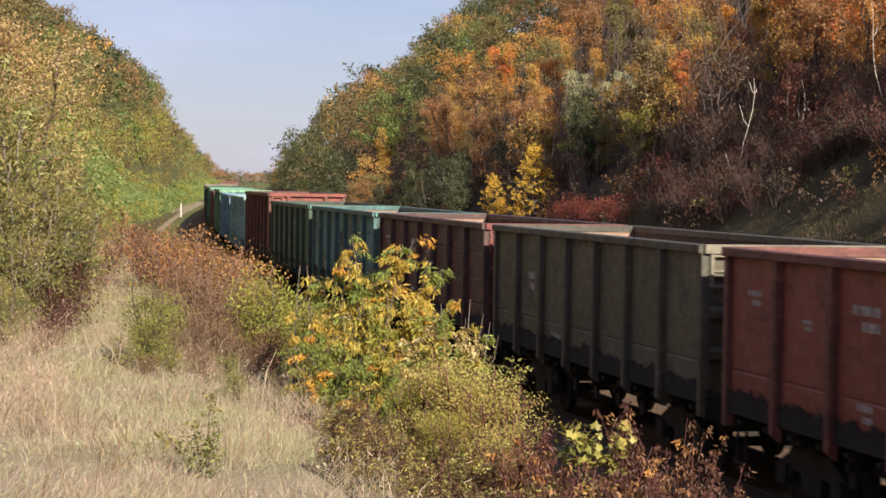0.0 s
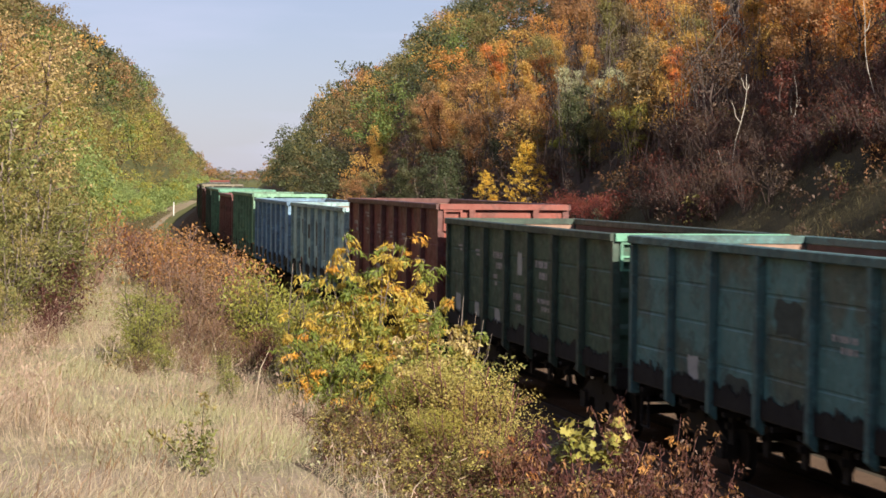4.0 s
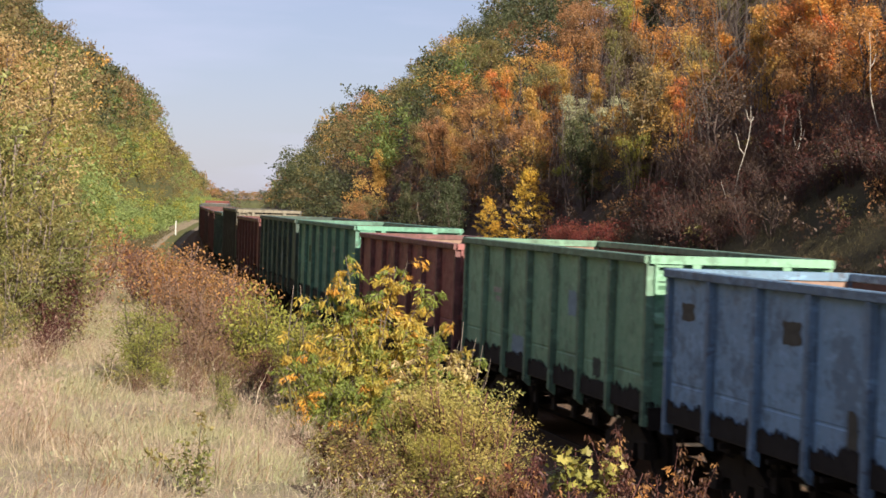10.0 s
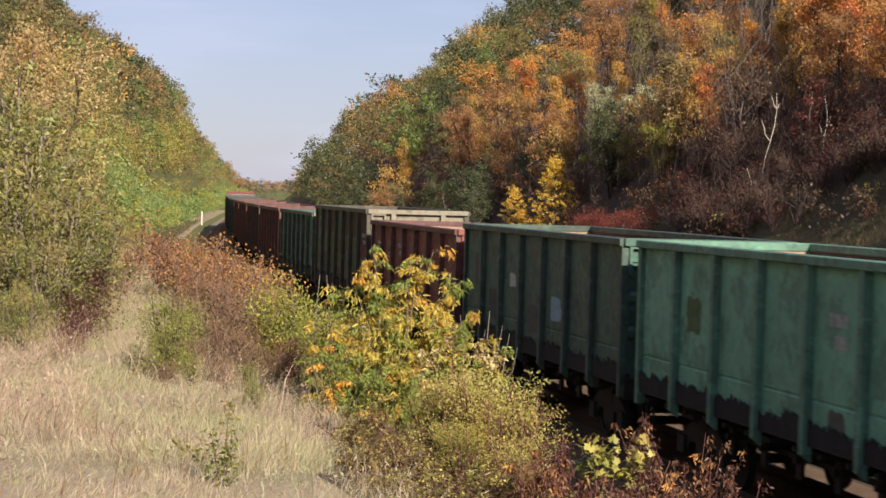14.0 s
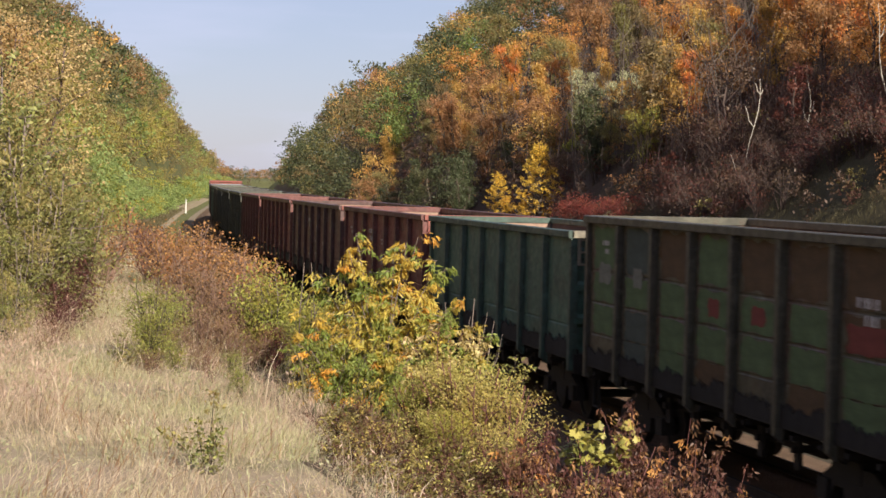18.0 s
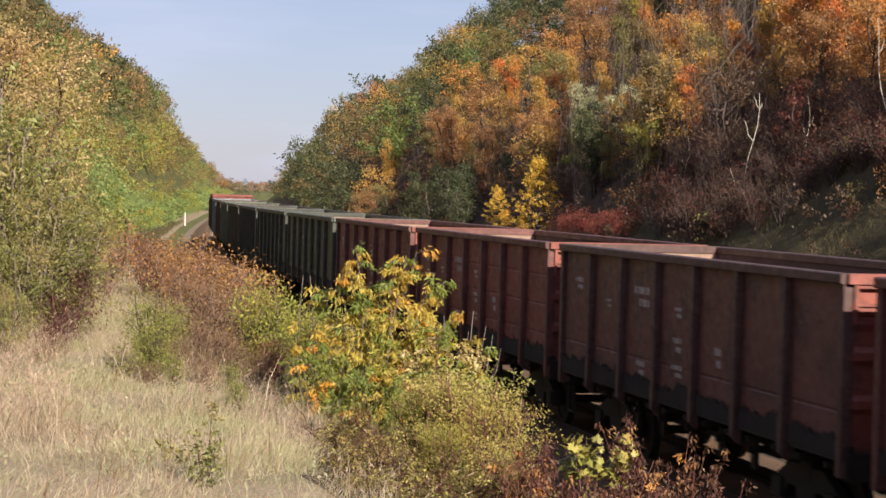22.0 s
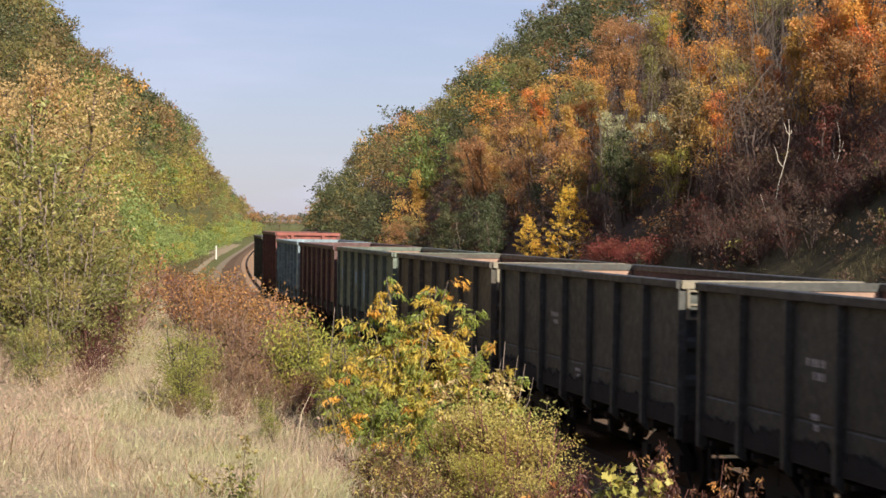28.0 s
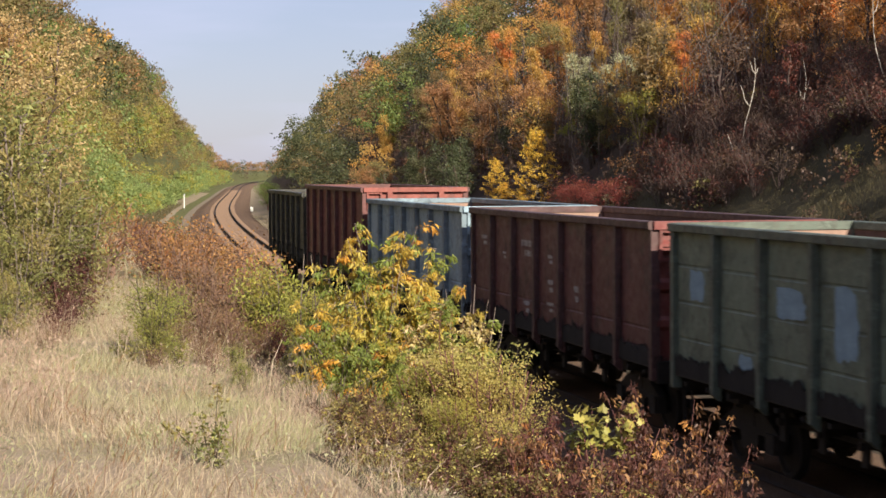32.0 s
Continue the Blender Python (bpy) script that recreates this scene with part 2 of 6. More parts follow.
M_DRYGRASS = ground_stuff("dry_grass_ground", (0.27, 0.21, 0.155), (0.18, 0.165, 0.09), (0.32, 0.25, 0.185), 0.6)
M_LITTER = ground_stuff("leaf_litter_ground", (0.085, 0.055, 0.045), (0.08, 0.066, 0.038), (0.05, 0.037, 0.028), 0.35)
M_TRACKBED = ground_stuff("cinder_and_weeds", (0.055, 0.045, 0.036), (0.05, 0.046, 0.028), (0.075, 0.06, 0.045), 0.8)
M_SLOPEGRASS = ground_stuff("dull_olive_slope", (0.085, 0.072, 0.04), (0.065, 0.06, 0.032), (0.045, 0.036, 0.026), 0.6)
M_SCRUB = ground_stuff("scrubby_green_ground", (0.13, 0.135, 0.05), (0.105, 0.10, 0.045), (0.07, 0.075, 0.035), 0.4)
M_BALLAST = ground_stuff("brown_stone_ballast", (0.21, 0.138, 0.095), (0.16, 0.105, 0.072), (0.08, 0.055, 0.04), 1.2, 0.9)
M_GRAVEL = ground_stuff("pale_gravel_shoulder", (0.25, 0.195, 0.148), (0.20, 0.172, 0.12), (0.16, 0.128, 0.10), 0.7, 0.7)

# ---- the line: centre of the track, s metres along it away from the camera ----
BEND_S = (-60, -10, 30, 60, 90, 120, 160, 220, 320, 420, 620, 800)
BEND_K = (-0.00144, -0.00144, -0.00057, -0.00112, -0.00073, -0.00021, -0.00031, -0.00027, 0.00004, 0.0, -0.0004, 0.0)
LS = np.arange(-420.0, 3000.0, 1.0)
_k = np.interp(LS, BEND_S, BEND_K)
LH = np.concatenate([[0], np.cumsum((_k[1:] + _k[:-1]) / 2)])
LH += 0.22106 - np.interp(0, LS, LH)
LX = np.concatenate([[0], np.cumsum(-(np.sin(LH[1:]) + np.sin(LH[:-1])) / 2)])
LY = np.concatenate([[0], np.cumsum((np.cos(LH[1:]) + np.cos(LH[:-1])) / 2)])
LX += 6.106 - np.interp(0, LS, LX)
LY += 28.0 - np.interp(0, LS, LY)


def plan(s, u):
    """World x, y of a place s along the line and u to its right."""
    h = np.interp(s, LS, LH)
    return np.interp(s, LS, LX) + u * np.cos(h), np.interp(s, LS, LY) + u * np.sin(h)


def line_of(x, y):
    """s and u of a world place."""
    i = int(np.argmin((LX - x) ** 2 + (LY - y) ** 2))
    h, dx, dy = LH[i], x - LX[i], y - LY[i]
    return LS[i] - math.sin(h) * dx + math.cos(h) * dy, math.cos(h) * dx + math.sin(h) * dy


def smooth(t):
    t = np.clip(t, 0, 1)
    return t * t * (3 - 2 * t)


def rise(d, slope, top):
    """A bank d metres from its foot, rounded off to a plateau."""
    d = np.maximum(d, 0)
    return top * (1 - np.exp(-((d * slope / top) ** 1.6))) ** (1 / 1.6)


def ground(s, u):
    """Height of the land over the rail heads: a railway cutting with a grassy shelf on the camera's side."""
    s, u = np.asarray(s, float), np.asarray(u, float)
    shelf_u = np.interp(s, (-420, -25, -8, 14, 40, 80, 130, 200), (-11.8, -11.8, -10.8, -9.5, -8.1, -7.0, -6.6, -6.3))
    shelf_z = np.interp(s, (-420, -10, 15, 43, 80, 130, 190), (2.78, 2.78, 2.5, 2.0, 1.1, 0.2, -0.5))
    inner, outer = shelf_u + 1.1, shelf_u - 1.1
    base = -0.75
    t = np.clip((-4.2 - u) / np.maximum(-4.2 - inner, 0.2), 0, 1)
    left = base + (shelf_z - base) * np.where(t < 1, 0.35 * t + 0.65 * smooth(t), 1)
    left = left + 0.12 * np.clip((inner - u) / 2.4, 0, 1)
    left = left + rise(outer - 0.3 - u, np.interp(s, (-30, 30, 90, 200, 290), (0.55, 0.95, 1.75, 1.9, 2.6)), np.interp(s, (-420, 40, 150, 330, 430, 520, 600, 720), (15, 18, 22, 22, 20, 14, 8, 3)))
    right = base + rise(u - 4.8, 1.05, np.interp(s, (-420, 60, 200, 300, 400, 500, 700), (28, 28, 28, 26, 16, 7, 2)))
    return np.where(u < 0, left, right)


def land_z(x, y):
    s, u = line_of(x, y)
    return float(ground(s, u))


def grid_u():
    a = np.concatenate([np.arange(-34, -16, 1.0), np.arange(-16, -3, 0.35), np.arange(-3, 5, 1.0), np.arange(5, 34, 0.9)])
    return np.concatenate([[-1200, -600, -300, -160, -90, -60, -45], a, [36, 45, 60, 90, 160, 300, 600, 1200]])


def build_land():
    us = grid_u()
    ss = np.concatenate([np.arange(-400, -40, 12.0), np.arange(-40, 70, 0.7), np.arange(70, 140, 2), np.arange(140, 420, 5), np.arange(420, 900, 20), [1000, 1200, 1500, 1900, 2400, 2900]])
    sg, ug = np.meshgrid(ss, us, indexing="ij")
    x, y = plan(sg, ug)
    z = ground(sg, ug)
    rough = np.array([[noise.noise(Vector((a * 0.35, b * 0.35, 0))) * 0.14 + noise.noise(Vector((a * 1.3, b * 1.3, 5))) * 0.05 for a, b in zip(ra, rb)] for ra, rb in zip(x, y)])
    z = z + rough * smooth((np.abs(ug) - 3.4) / 1.5)
    v = np.stack([x, y, z], -1).reshape(-1, 3)
    nu = len(us)
    faces, mats = [], []
    for i in range(len(ss) - 1):
        for j in range(nu - 1):
            a = i * nu + j
            faces.append((a, a + nu, a + nu + 1, a + 1))
            um, sm = (us[j] + us[j + 1]) / 2, ss[i]
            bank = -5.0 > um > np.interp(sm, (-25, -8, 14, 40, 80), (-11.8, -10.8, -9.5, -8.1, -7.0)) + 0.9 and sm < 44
            # verge strip left of the far track: train's shadow put in as darker scrub
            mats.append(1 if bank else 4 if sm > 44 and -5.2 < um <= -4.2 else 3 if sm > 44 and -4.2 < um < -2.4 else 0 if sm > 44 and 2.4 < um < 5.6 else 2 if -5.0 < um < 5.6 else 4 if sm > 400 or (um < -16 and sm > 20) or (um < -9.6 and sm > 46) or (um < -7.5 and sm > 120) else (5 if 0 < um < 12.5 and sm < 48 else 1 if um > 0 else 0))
    me = mesh_from("ground", v, [f[::-1] for f in faces])
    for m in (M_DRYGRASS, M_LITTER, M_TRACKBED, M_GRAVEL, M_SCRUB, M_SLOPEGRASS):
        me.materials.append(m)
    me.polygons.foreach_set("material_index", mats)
    me.polygons.foreach_set("use_smooth", [True] * len(mats))
    return tagged(new("ground", me), "grassy banks and floor of a railway cutting", "ground", kind="structure")


build_land()


def sweep(name, ring, s0, s1, step, lat=0.0):
    """A section of (u, z) drawn along the line."""
    ss = np.arange(s0, s1 + 0.01, step)
    v = []
    for u, z in ring:
        x, y = plan(ss, u + lat)
        v.append(np.stack([x, y, np.full(len(ss), z)], -1))
    v = np.stack(v, 1).reshape(-1, 3)
    k = len(ring)
    f = [(i * k + j, i * k + (j + 1) % k, (i + 1) * k + (j + 1) % k, (i + 1) * k + j) for i in range(len(ss) - 1) for j in range(k)]
    return mesh_from(name, v, f)


BALLAST_RING = [(-3.3, -0.95), (-3.2, -0.62), (-2.1, -0.24), (-1.8, -0.2), (1.8, -0.2), (2.1, -0.24), (3.2, -0.62), (3.3, -0.95)]
solo("ballast", sweep("ballast", BALLAST_RING, -340, 900, 4), M_BALLAST, "brown crushed stone bed of the railway track", "ballast", kind="structure")
RAIL_RING = [(-0.075, -0.18), (-0.075, -0.165), (-0.012, -0.14), (-0.012, -0.045), (-0.036, -0.035), (-0.036, -0.004), (-0.028, 0.0), (0.028, 0.0), (0.036, -0.004), (0.036, -0.035), (0.012, -0.045), (0.012, -0.14), (0.075, -0.165), (0.075, -0.18)]
for lat in (-0.796, 0.796):
    solo("rail", sweep("rail", RAIL_RING, -335, 895, 3, lat), M_RAIL, "worn steel rail of a curving railway track", "rail", "rails")

# ---- the freight train: open wagons with drop floors ----
LEN, HALF, SILL, TOP = 13.0, 1.46, 1.28, 3.52
PITCH, BASE = 13.92, 4.325
BAY = (LEN - 0.24) / 7


def wagon_meshes(tall):
    top = TOP + tall
    d = {}
    for kind in ("plain", "grid"):
        b = Build()
        w = BAY / 2 - 0.05
        if kind == "plain":
            cuts = [SILL, SILL + 0.52, top - 0.1]
        else:
            cuts = [SILL, SILL + 0.5, SILL + 1.05, SILL + 1.6, top - 0.1]
        # one pressed plate with a shallow groove at each seam
        ring = [(-0.02, SILL), (0.0, SILL)]
        for z0, z1 in zip(cuts, cuts[1:]):
            ring += [(0.0, z0 + 0.012), (0.012, z0 + 0.03), (0.012, z1 - 0.03), (0.0, z1 - 0.012)]
        ring += [(0.0, top - 0.1), (-0.02, top - 0.1)]
        b.prism(ring, -w, w)
        d["panel_" + kind] = b.mesh("side_panel")
    b = Build()
    # hat-section post with flanges and a foot that hangs below the sill
    ring = [(-0.13, 0.0), (-0.13, 0.014), (-0.085, 0.014), (-0.072, 0.125), (0.072, 0.125), (0.085, 0.014), (0.13, 0.014), (0.13, 0.0)]
    n = len(ring)
    low = [(x * (1 if abs(x) < 0.08 else 0.7), y, SILL - (0.30 if y < 0.05 else 0.2)) for x, y in ring]
    b.add(low + [(x, y, top - 0.125) for x, y in ring], [(i, (i + 1) % n, n + (i + 1) % n, n + i)[::-1] for i in range(n)] + [tuple(range(n)), tuple(range(2 * n - 1, n - 1, -1))])
    d["post"] = b.mesh("side_post")
    d["corner"] = Build().box(-0.07, 0.07, -0.06, 0.085, SILL - 0.28, top - 0.1).mesh("corner_post")
    d["rail"] = Build().box(-LEN / 2, LEN / 2, -0.06, 0.13, top - 0.13, top, 0.015).mesh("top_rail")
    d["erail"] = Build().box(-0.09, 0.09, -HALF - 0.05, HALF + 0.05, top - 0.128, top + 0.002).mesh("end_rail")
    d["sill"] = Build().prism([(-0.1, SILL - 0.09), (0.05, SILL - 0.09), (0.05, SILL), (0.03, SILL + 0.11), (-0.1, SILL + 0.11)], -LEN / 2, LEN / 2).mesh("side_sill")
    d["floor"] = Build().box(-LEN / 2 + 0.06, LEN / 2 - 0.06, -HALF + 0.02, HALF - 0.02, SILL + 0.02, SILL + 0.07).mesh("floor")
    d["inner"] = Build().box(-LEN / 2 + 0.06, LEN / 2 - 0.06, -0.008, 0.0, SILL + 0.07, top - 0.12).mesh("inner_lining")
    # end wall: one sheet with pressed ribs across it
    ribs = 4 if tall > 0.2 else 3
    ring = [(-0.012, SILL - 0.05), (0.0, SILL - 0.05)]
    for k in range(ribs - 1, -1, -1):
        zc = top - 0.42 - k * (0.42 if tall > 0.2 else 0.6)
        ring += [(0.0, zc - 0.12), (0.06, zc - 0.05), (0.06, zc + 0.05), (0.0, zc + 0.12)]
    ring += [(0.0, top - 0.12), (-0.012, top - 0.12)]
    n = len(ring)
    b = Build().add([(x, -HALF, z) for x, z in ring] + [(x, HALF, z) for x, z in ring],
                    [(i, n + i, n + (i + 1) % n, (i + 1) % n) for i in range(n)] + [tuple(range(n)), tuple(range(2 * n - 1, n - 1, -1))])
    d["end"] = b.mesh("end_wall")
    d["epost"] = Build().box(0.062, 0.13, -0.07, 0.07, SILL - 0.25, top - 0.13).mesh("end_post")
    d["einner"] = Build().box(0.0, 0.008, -HALF + 0.03, HALF - 0.03, SILL + 0.07, top - 0.12).mesh("inner_end")
    b = Build().box(0.0, 0.05, -0.22, -0.17, top - 0.62, top - 0.1).box(0.0, 0.05, 0.17, 0.22, top - 0.62, top - 0.1)
    for z in (0.62, 0.4, 0.18):
        b.box(0.01, 0.04, -0.17, 0.17, top - z, top - z + 0.035)
    d["bracket"] = b.mesh("ladder")
    return d


def under_meshes():
    d = {}
    b = Build().box(-6.2, 6.2, -0.27, -0.2, 0.88, SILL).box(-6.2, 6.2, 0.2, 0.27, 0.88, SILL)
    for x in (-4.325, 4.325):
        b.box(x - 0.25, x + 0.25, -1.35, 1.35, 0.98, SILL - 0.01)
    d["sill"] = b.mesh("centre_sill")
    d["endbeam"] = Build().box(-0.09, 0.09, -1.46, 1.46, 0.95, SILL + 0.02, 0.02).mesh("end_beam")
    b = Build()
    w = BAY / 2 - 0.12
    b.add([(-w, -1.42, SILL - 0.09), (w, -1.42, SILL - 0.09), (w, -0.3, SILL - 0.20), (-w, -0.3, SILL - 0.20), (-w, -1.42, SILL - 0.05), (w, -1.42, SILL - 0.05), (w, -0.3, SILL - 0.16), (-w, -0.3, SILL - 0.16)],
          [(0, 3, 2, 1), (4, 5, 6, 7), (0, 1, 5, 4), (1, 2, 6, 5), (2, 3, 7, 6), (3, 0, 4, 7)])
    for x in (-w * 0.6, w * 0.6):
        b.box(x - 0.04, x + 0.04, -1.5, -0.5, SILL - 0.22, SILL - 0.15)
    d["door"] = b.mesh("drop_door")
    # rods, levers and shafts that hang between the bogies
    b = Build()
    for y in (-0.95, -0.55, 0.55, 0.95):
        b.box(-3.1, 3.1, y - 0.03, y + 0.03, 0.80, 0.88)
    for x in (-2.7, -1.35, 0.0, 1.35, 2.7):
        b.box(x - 0.05, x + 0.05, -1.3, 1.3, 0.84, 0.94)
        for y in (-1.2, 1.2):
            b.box(x - 0.09, x + 0.09, y - 0.03, y + 0.03, 0.62, 1.05)
    b.tube([(-3.2, 0.32, 0.62), (0, 0.32, 0.58), (3.2, 0.32, 0.62)], [0.03, 0.03, 0.03], 6)
    d["rigging"] = b.mesh("brake_rigging")
    b = Build()
    # cast side frame: arched beam with two axle boxes and a spring nest
    ring = [(-1.12, 0.42), (-0.75, 0.42), (-0.62, 0.55), (-0.35, 0.55), (-0.3, 0.3), (0.3, 0.3), (0.35, 0.55), (0.62, 0.55), (0.75, 0.42), (1.12, 0.42), (1.12, 0.62), (0.6, 0.86), (-0.6, 0.86), (-1.12, 0.62)]
    n = len(ring)
    b.add([(x, -0.07, z) for x, z in ring] + [(x, 0.07, z) for x, z in ring],
          [(i, (i + 1) % n, n + (i + 1) % n, n + i) for i in range(n)] + [tuple(range(n - 1, -1, -1)), tuple(range(n, 2 * n))])
    for x in (-0.925, 0.925):
        b.box(x - 0.16, x + 0.16, -0.1, 0.13, 0.34, 0.62)
    d["frame"] = b.mesh("side_frame")
    b = Build()
    for x in (-0.15, 0.0, 0.15):
        b.tube([(x, 0, 0.32 + 0.04 * k) for k in range(7)], [0.062 if k % 2 else 0.045 for k in range(7)], 6)
    d["spring"] = b.mesh("spring_nest")
    d["bolster"] = Build().box(-0.22, 0.22, -1.1, 1.1, 0.62, 0.97, 0.04).mesh("bogie")
    b = Build().tube([(0, -1.1, 0), (0, -0.9, 0), (0, 0.9, 0), (0, 1.1, 0)], [0.065, 0.08, 0.08, 0.065], 10)
    b.disc((0, 0.79, 0), 0.475, 0.503, 0.065)
    m2 = Build().disc((0, 0.79, 0), 0.475, 0.503, 0.065)
    b.add([(x, -y, z) for x, y, z in m2.v], [f[::-1] for f in m2.f])
    d["wheels"] = b.mesh("wheelset")
    b = Build().box(0.0, 0.52, -0.1, 0.1, 0.94, 1.15, 0.03)
    b.add([(0.5, -0.17, 0.86), (0.72, -0.19, 0.86), (0.66, 0.02, 0.86), (0.78, 0.16, 0.86), (0.5, 0.17, 0.86), (0.5, -0.17, 1.2), (0.72, -0.19, 1.2), (0.66, 0.02, 1.2), (0.78, 0.16, 1.2), (0.5, 0.17, 1.2)],
          [(4, 3, 2, 1, 0), (5, 6, 7, 8, 9), (0, 1, 6, 5), (1, 2, 7, 6), (2, 3, 8, 7), (3, 4, 9, 8), (4, 0, 5, 9)])
    d["coupler"] = b.mesh("coupler")
    d["tank"] = Build().tube([(-0.45, 0, 0), (-0.4, 0, 0), (0.4, 0, 0), (0.45, 0, 0)], [0.05, 0.17, 0.17, 0.05], 14).mesh("air_tank")
    d["step"] = Build().box(-0.18, 0.18, -0.02, 0.02, 0.5, 0.53).box(-0.18, -0.15, -0.02, 0.02, 0.53, 1.0).box(0.15, 0.18, -0.02, 0.02, 0.53, 1.0).mesh("footstep")
    b = Build()
    for row in (0.28, -0.28):
        for i, wide in enumerate((0.11, 0.07, 0.13, 0.1, 0.06, 0.12) if row > 0 else (0.08, 0.13, 0.07, 0.11)):
            x = -0.48 + i * 0.165
            b.box(x, x + wide, 0.0, 0.004, row - 0.17, row + 0.17)
    d["text"] = b.mesh("lettering")
    rng = random.Random(6)
    for k in range(3):
        # a crust of grime with a ragged upper edge, along the foot of the side plates
        n = 420
        xs = [-LEN / 2 + 0.1 + (LEN - 0.2) * i / n for i in range(n + 1)]
        tops = [SILL + 0.22 + 0.12 * noise.noise(Vector((x * 0.8, k * 9.0, 1))) + 0.10 * noise.noise(Vector((x * 3.1, k * 9.0, 4))) + 0.09 * noise.noise(Vector((x * 11.0, k * 9.0, 7))) + rng.uniform(-0.05, 0.05) for x in xs]
        d["grime%d" % k] = Build().add([(x, 0.0, SILL - 0.06) for x in xs] + [(x, 0.0, z) for x, z in zip(xs, tops)] + [(x, -0.012, z) for x, z in zip(xs, tops)],
                                       [(i + 1, i, n + 1 + i, n + 2 + i) for i in range(n)] + [(n + 2 + i, n + 1 + i, 2 * n + 2 + i, 2 * n + 3 + i) for i in range(n)]).mesh("grime_crust")
    for k in range(5):
        # a ragged blot of paint
        n, out = 22, []
        for i in range(n):
            a = 2 * math.pi * i / n
            r = 0.5 / max(abs(math.cos(a)), abs(math.sin(a))) * rng.uniform(0.78, 1.02)
            out.append((math.cos(a) * min(r, 0.62), math.sin(a) * min(r, 0.62)))
        d["blot%d" % k] = Build().add([(x, 0.004, z) for x, z in out] + [(x, 0.0, z) for x, z in out], [tuple(range(n))[::-1]] + [(i, (i + 1) % n, n + (i + 1) % n, n + i) for i in range(n)]).mesh("paint_patch")
    return d


WM = {tall: wagon_meshes(tall) for tall in (0.0, 0.17, 0.3)}
UM = under_meshes()
WAGONS, WHEELS = [], []


SHADED_GRIMY = {}


def shaded_grimy(paint, rgb):
    """A darker, grimy copy of the paint: the posts' shade is put into its colour; rails share it."""
    if paint.name not in SHADED_GRIMY:
        SHADED_GRIMY[paint.name] = wagon_paint("shaded_grimy_" + paint.name, rgb, 0.5, shade_grime=0.55)
    return SHADED_GRIMY[paint.name]


def wagon(k, paint, label, panels="plain", tall=0.0, marks=(), patches=(), inside=None, ends=None, wall=None, badges=()):
    """Wagon k of the train. marks: (bay, height, width, high) of faded lettering; patches: (bay, height, width, high, paint), badges the same on top of them."""
    w, inside, ends = WM[tall], inside or M_INSIDE, ends or paint
    wall = wall or paint
    posts = shaded_grimy(paint, PAINTS[paint.name])
    top = TOP + tall
    ob = thing("freight_wagon", pose(0, 0, 0), label, "freight wagon", "wagons of the train")
    for side in (1, -1):
        turn = 0 if side > 0 else 180
        for i in range(7):
            x = -LEN / 2 + 0.12 + BAY * (i + 0.5)
            part("side_panel", w["panel_" + panels], paint, ob, at=pose(x * side, HALF * side, 0, 0, 0, turn))
            part("drop_door", UM["door"], M_STEEL, ob, at=pose(x * side, 0, 0, 0, 0, 180 - turn))
        for i in range(1, 7):
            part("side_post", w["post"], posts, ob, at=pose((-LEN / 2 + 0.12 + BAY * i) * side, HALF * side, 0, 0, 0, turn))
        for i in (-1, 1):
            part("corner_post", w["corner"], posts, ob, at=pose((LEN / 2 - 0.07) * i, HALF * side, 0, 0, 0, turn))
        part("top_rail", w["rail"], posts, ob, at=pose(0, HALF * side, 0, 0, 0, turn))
        part("side_sill", w["sill"], M_STEEL, ob, at=pose(0, HALF * side, 0, 0, 0, turn))
        part("grime_crust", UM["grime%d" % (k % 3)], M_GRIME, ob, "black grime along the lower edge", at=pose(0, (HALF + 0.053) * side, 0, 0, 0, turn))
        part("inner_lining", w["inner"], inside, ob, "rusty inner plating", at=pose(0, (HALF - 0.024) * side, 0, 0, 0, turn))
    part("floor", w["floor"], inside, ob, "rusty drop floor")
    for side in (1, -1):
        turn = 0 if side > 0 else 180
        part("end_wall", w["end"], wall, ob, at=pose((LEN / 2 - 0.06) * side, 0, 0, 0, 0, turn))
        part("inner_end", w["einner"], M_INSIDE_LIT, ob, "dusty inner end plate, sunlight put into its colour", at=pose((LEN / 2 - 0.085) * side, 0, 0, 0, 0, turn))
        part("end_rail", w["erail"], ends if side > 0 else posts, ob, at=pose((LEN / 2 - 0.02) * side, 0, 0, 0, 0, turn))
        for y in (-0.75, 0.75):
            part("end_post", w["epost"], wall, ob, at=pose((LEN / 2 - 0.06) * side, y, 0, 0, 0, turn))
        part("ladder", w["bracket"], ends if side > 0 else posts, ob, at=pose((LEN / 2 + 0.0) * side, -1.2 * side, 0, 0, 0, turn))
        part("end_beam", UM["endbeam"], M_STEEL, ob, at=pose((LEN / 2 - 0.03) * side, 0, 0, 0, 0, turn))
        part("coupler", UM["coupler"], M_STEEL, ob, at=pose((LEN / 2 - 0.14) * side, 0, 0, 0, 0, turn))
        part("footstep", UM["step"], M_STEEL, ob, at=pose((LEN / 2 - 0.5) * side, 1.42 * side, 0))
        bogie = part("bogie", UM["bolster"], M_STEEL, ob, at=pose(BASE * side, 0, 0))
        for y in (1.02, -1.02):
            part("side_frame", UM["frame"], M_STEEL, bogie, at=pose(0, y, 0, 0, 0, 0 if y > 0 else 180))
            part("spring_nest", UM["spring"], M_STEEL, bogie, at=pose(0, y, 0))
        for x in (-0.925, 0.925):
            WHEELS.append((k, part("wheelset", UM["wheels"], M_STEEL, bogie, at=pose(x, 0, 0.475))))
    part("centre_sill", UM["sill"], M_STEEL, ob)
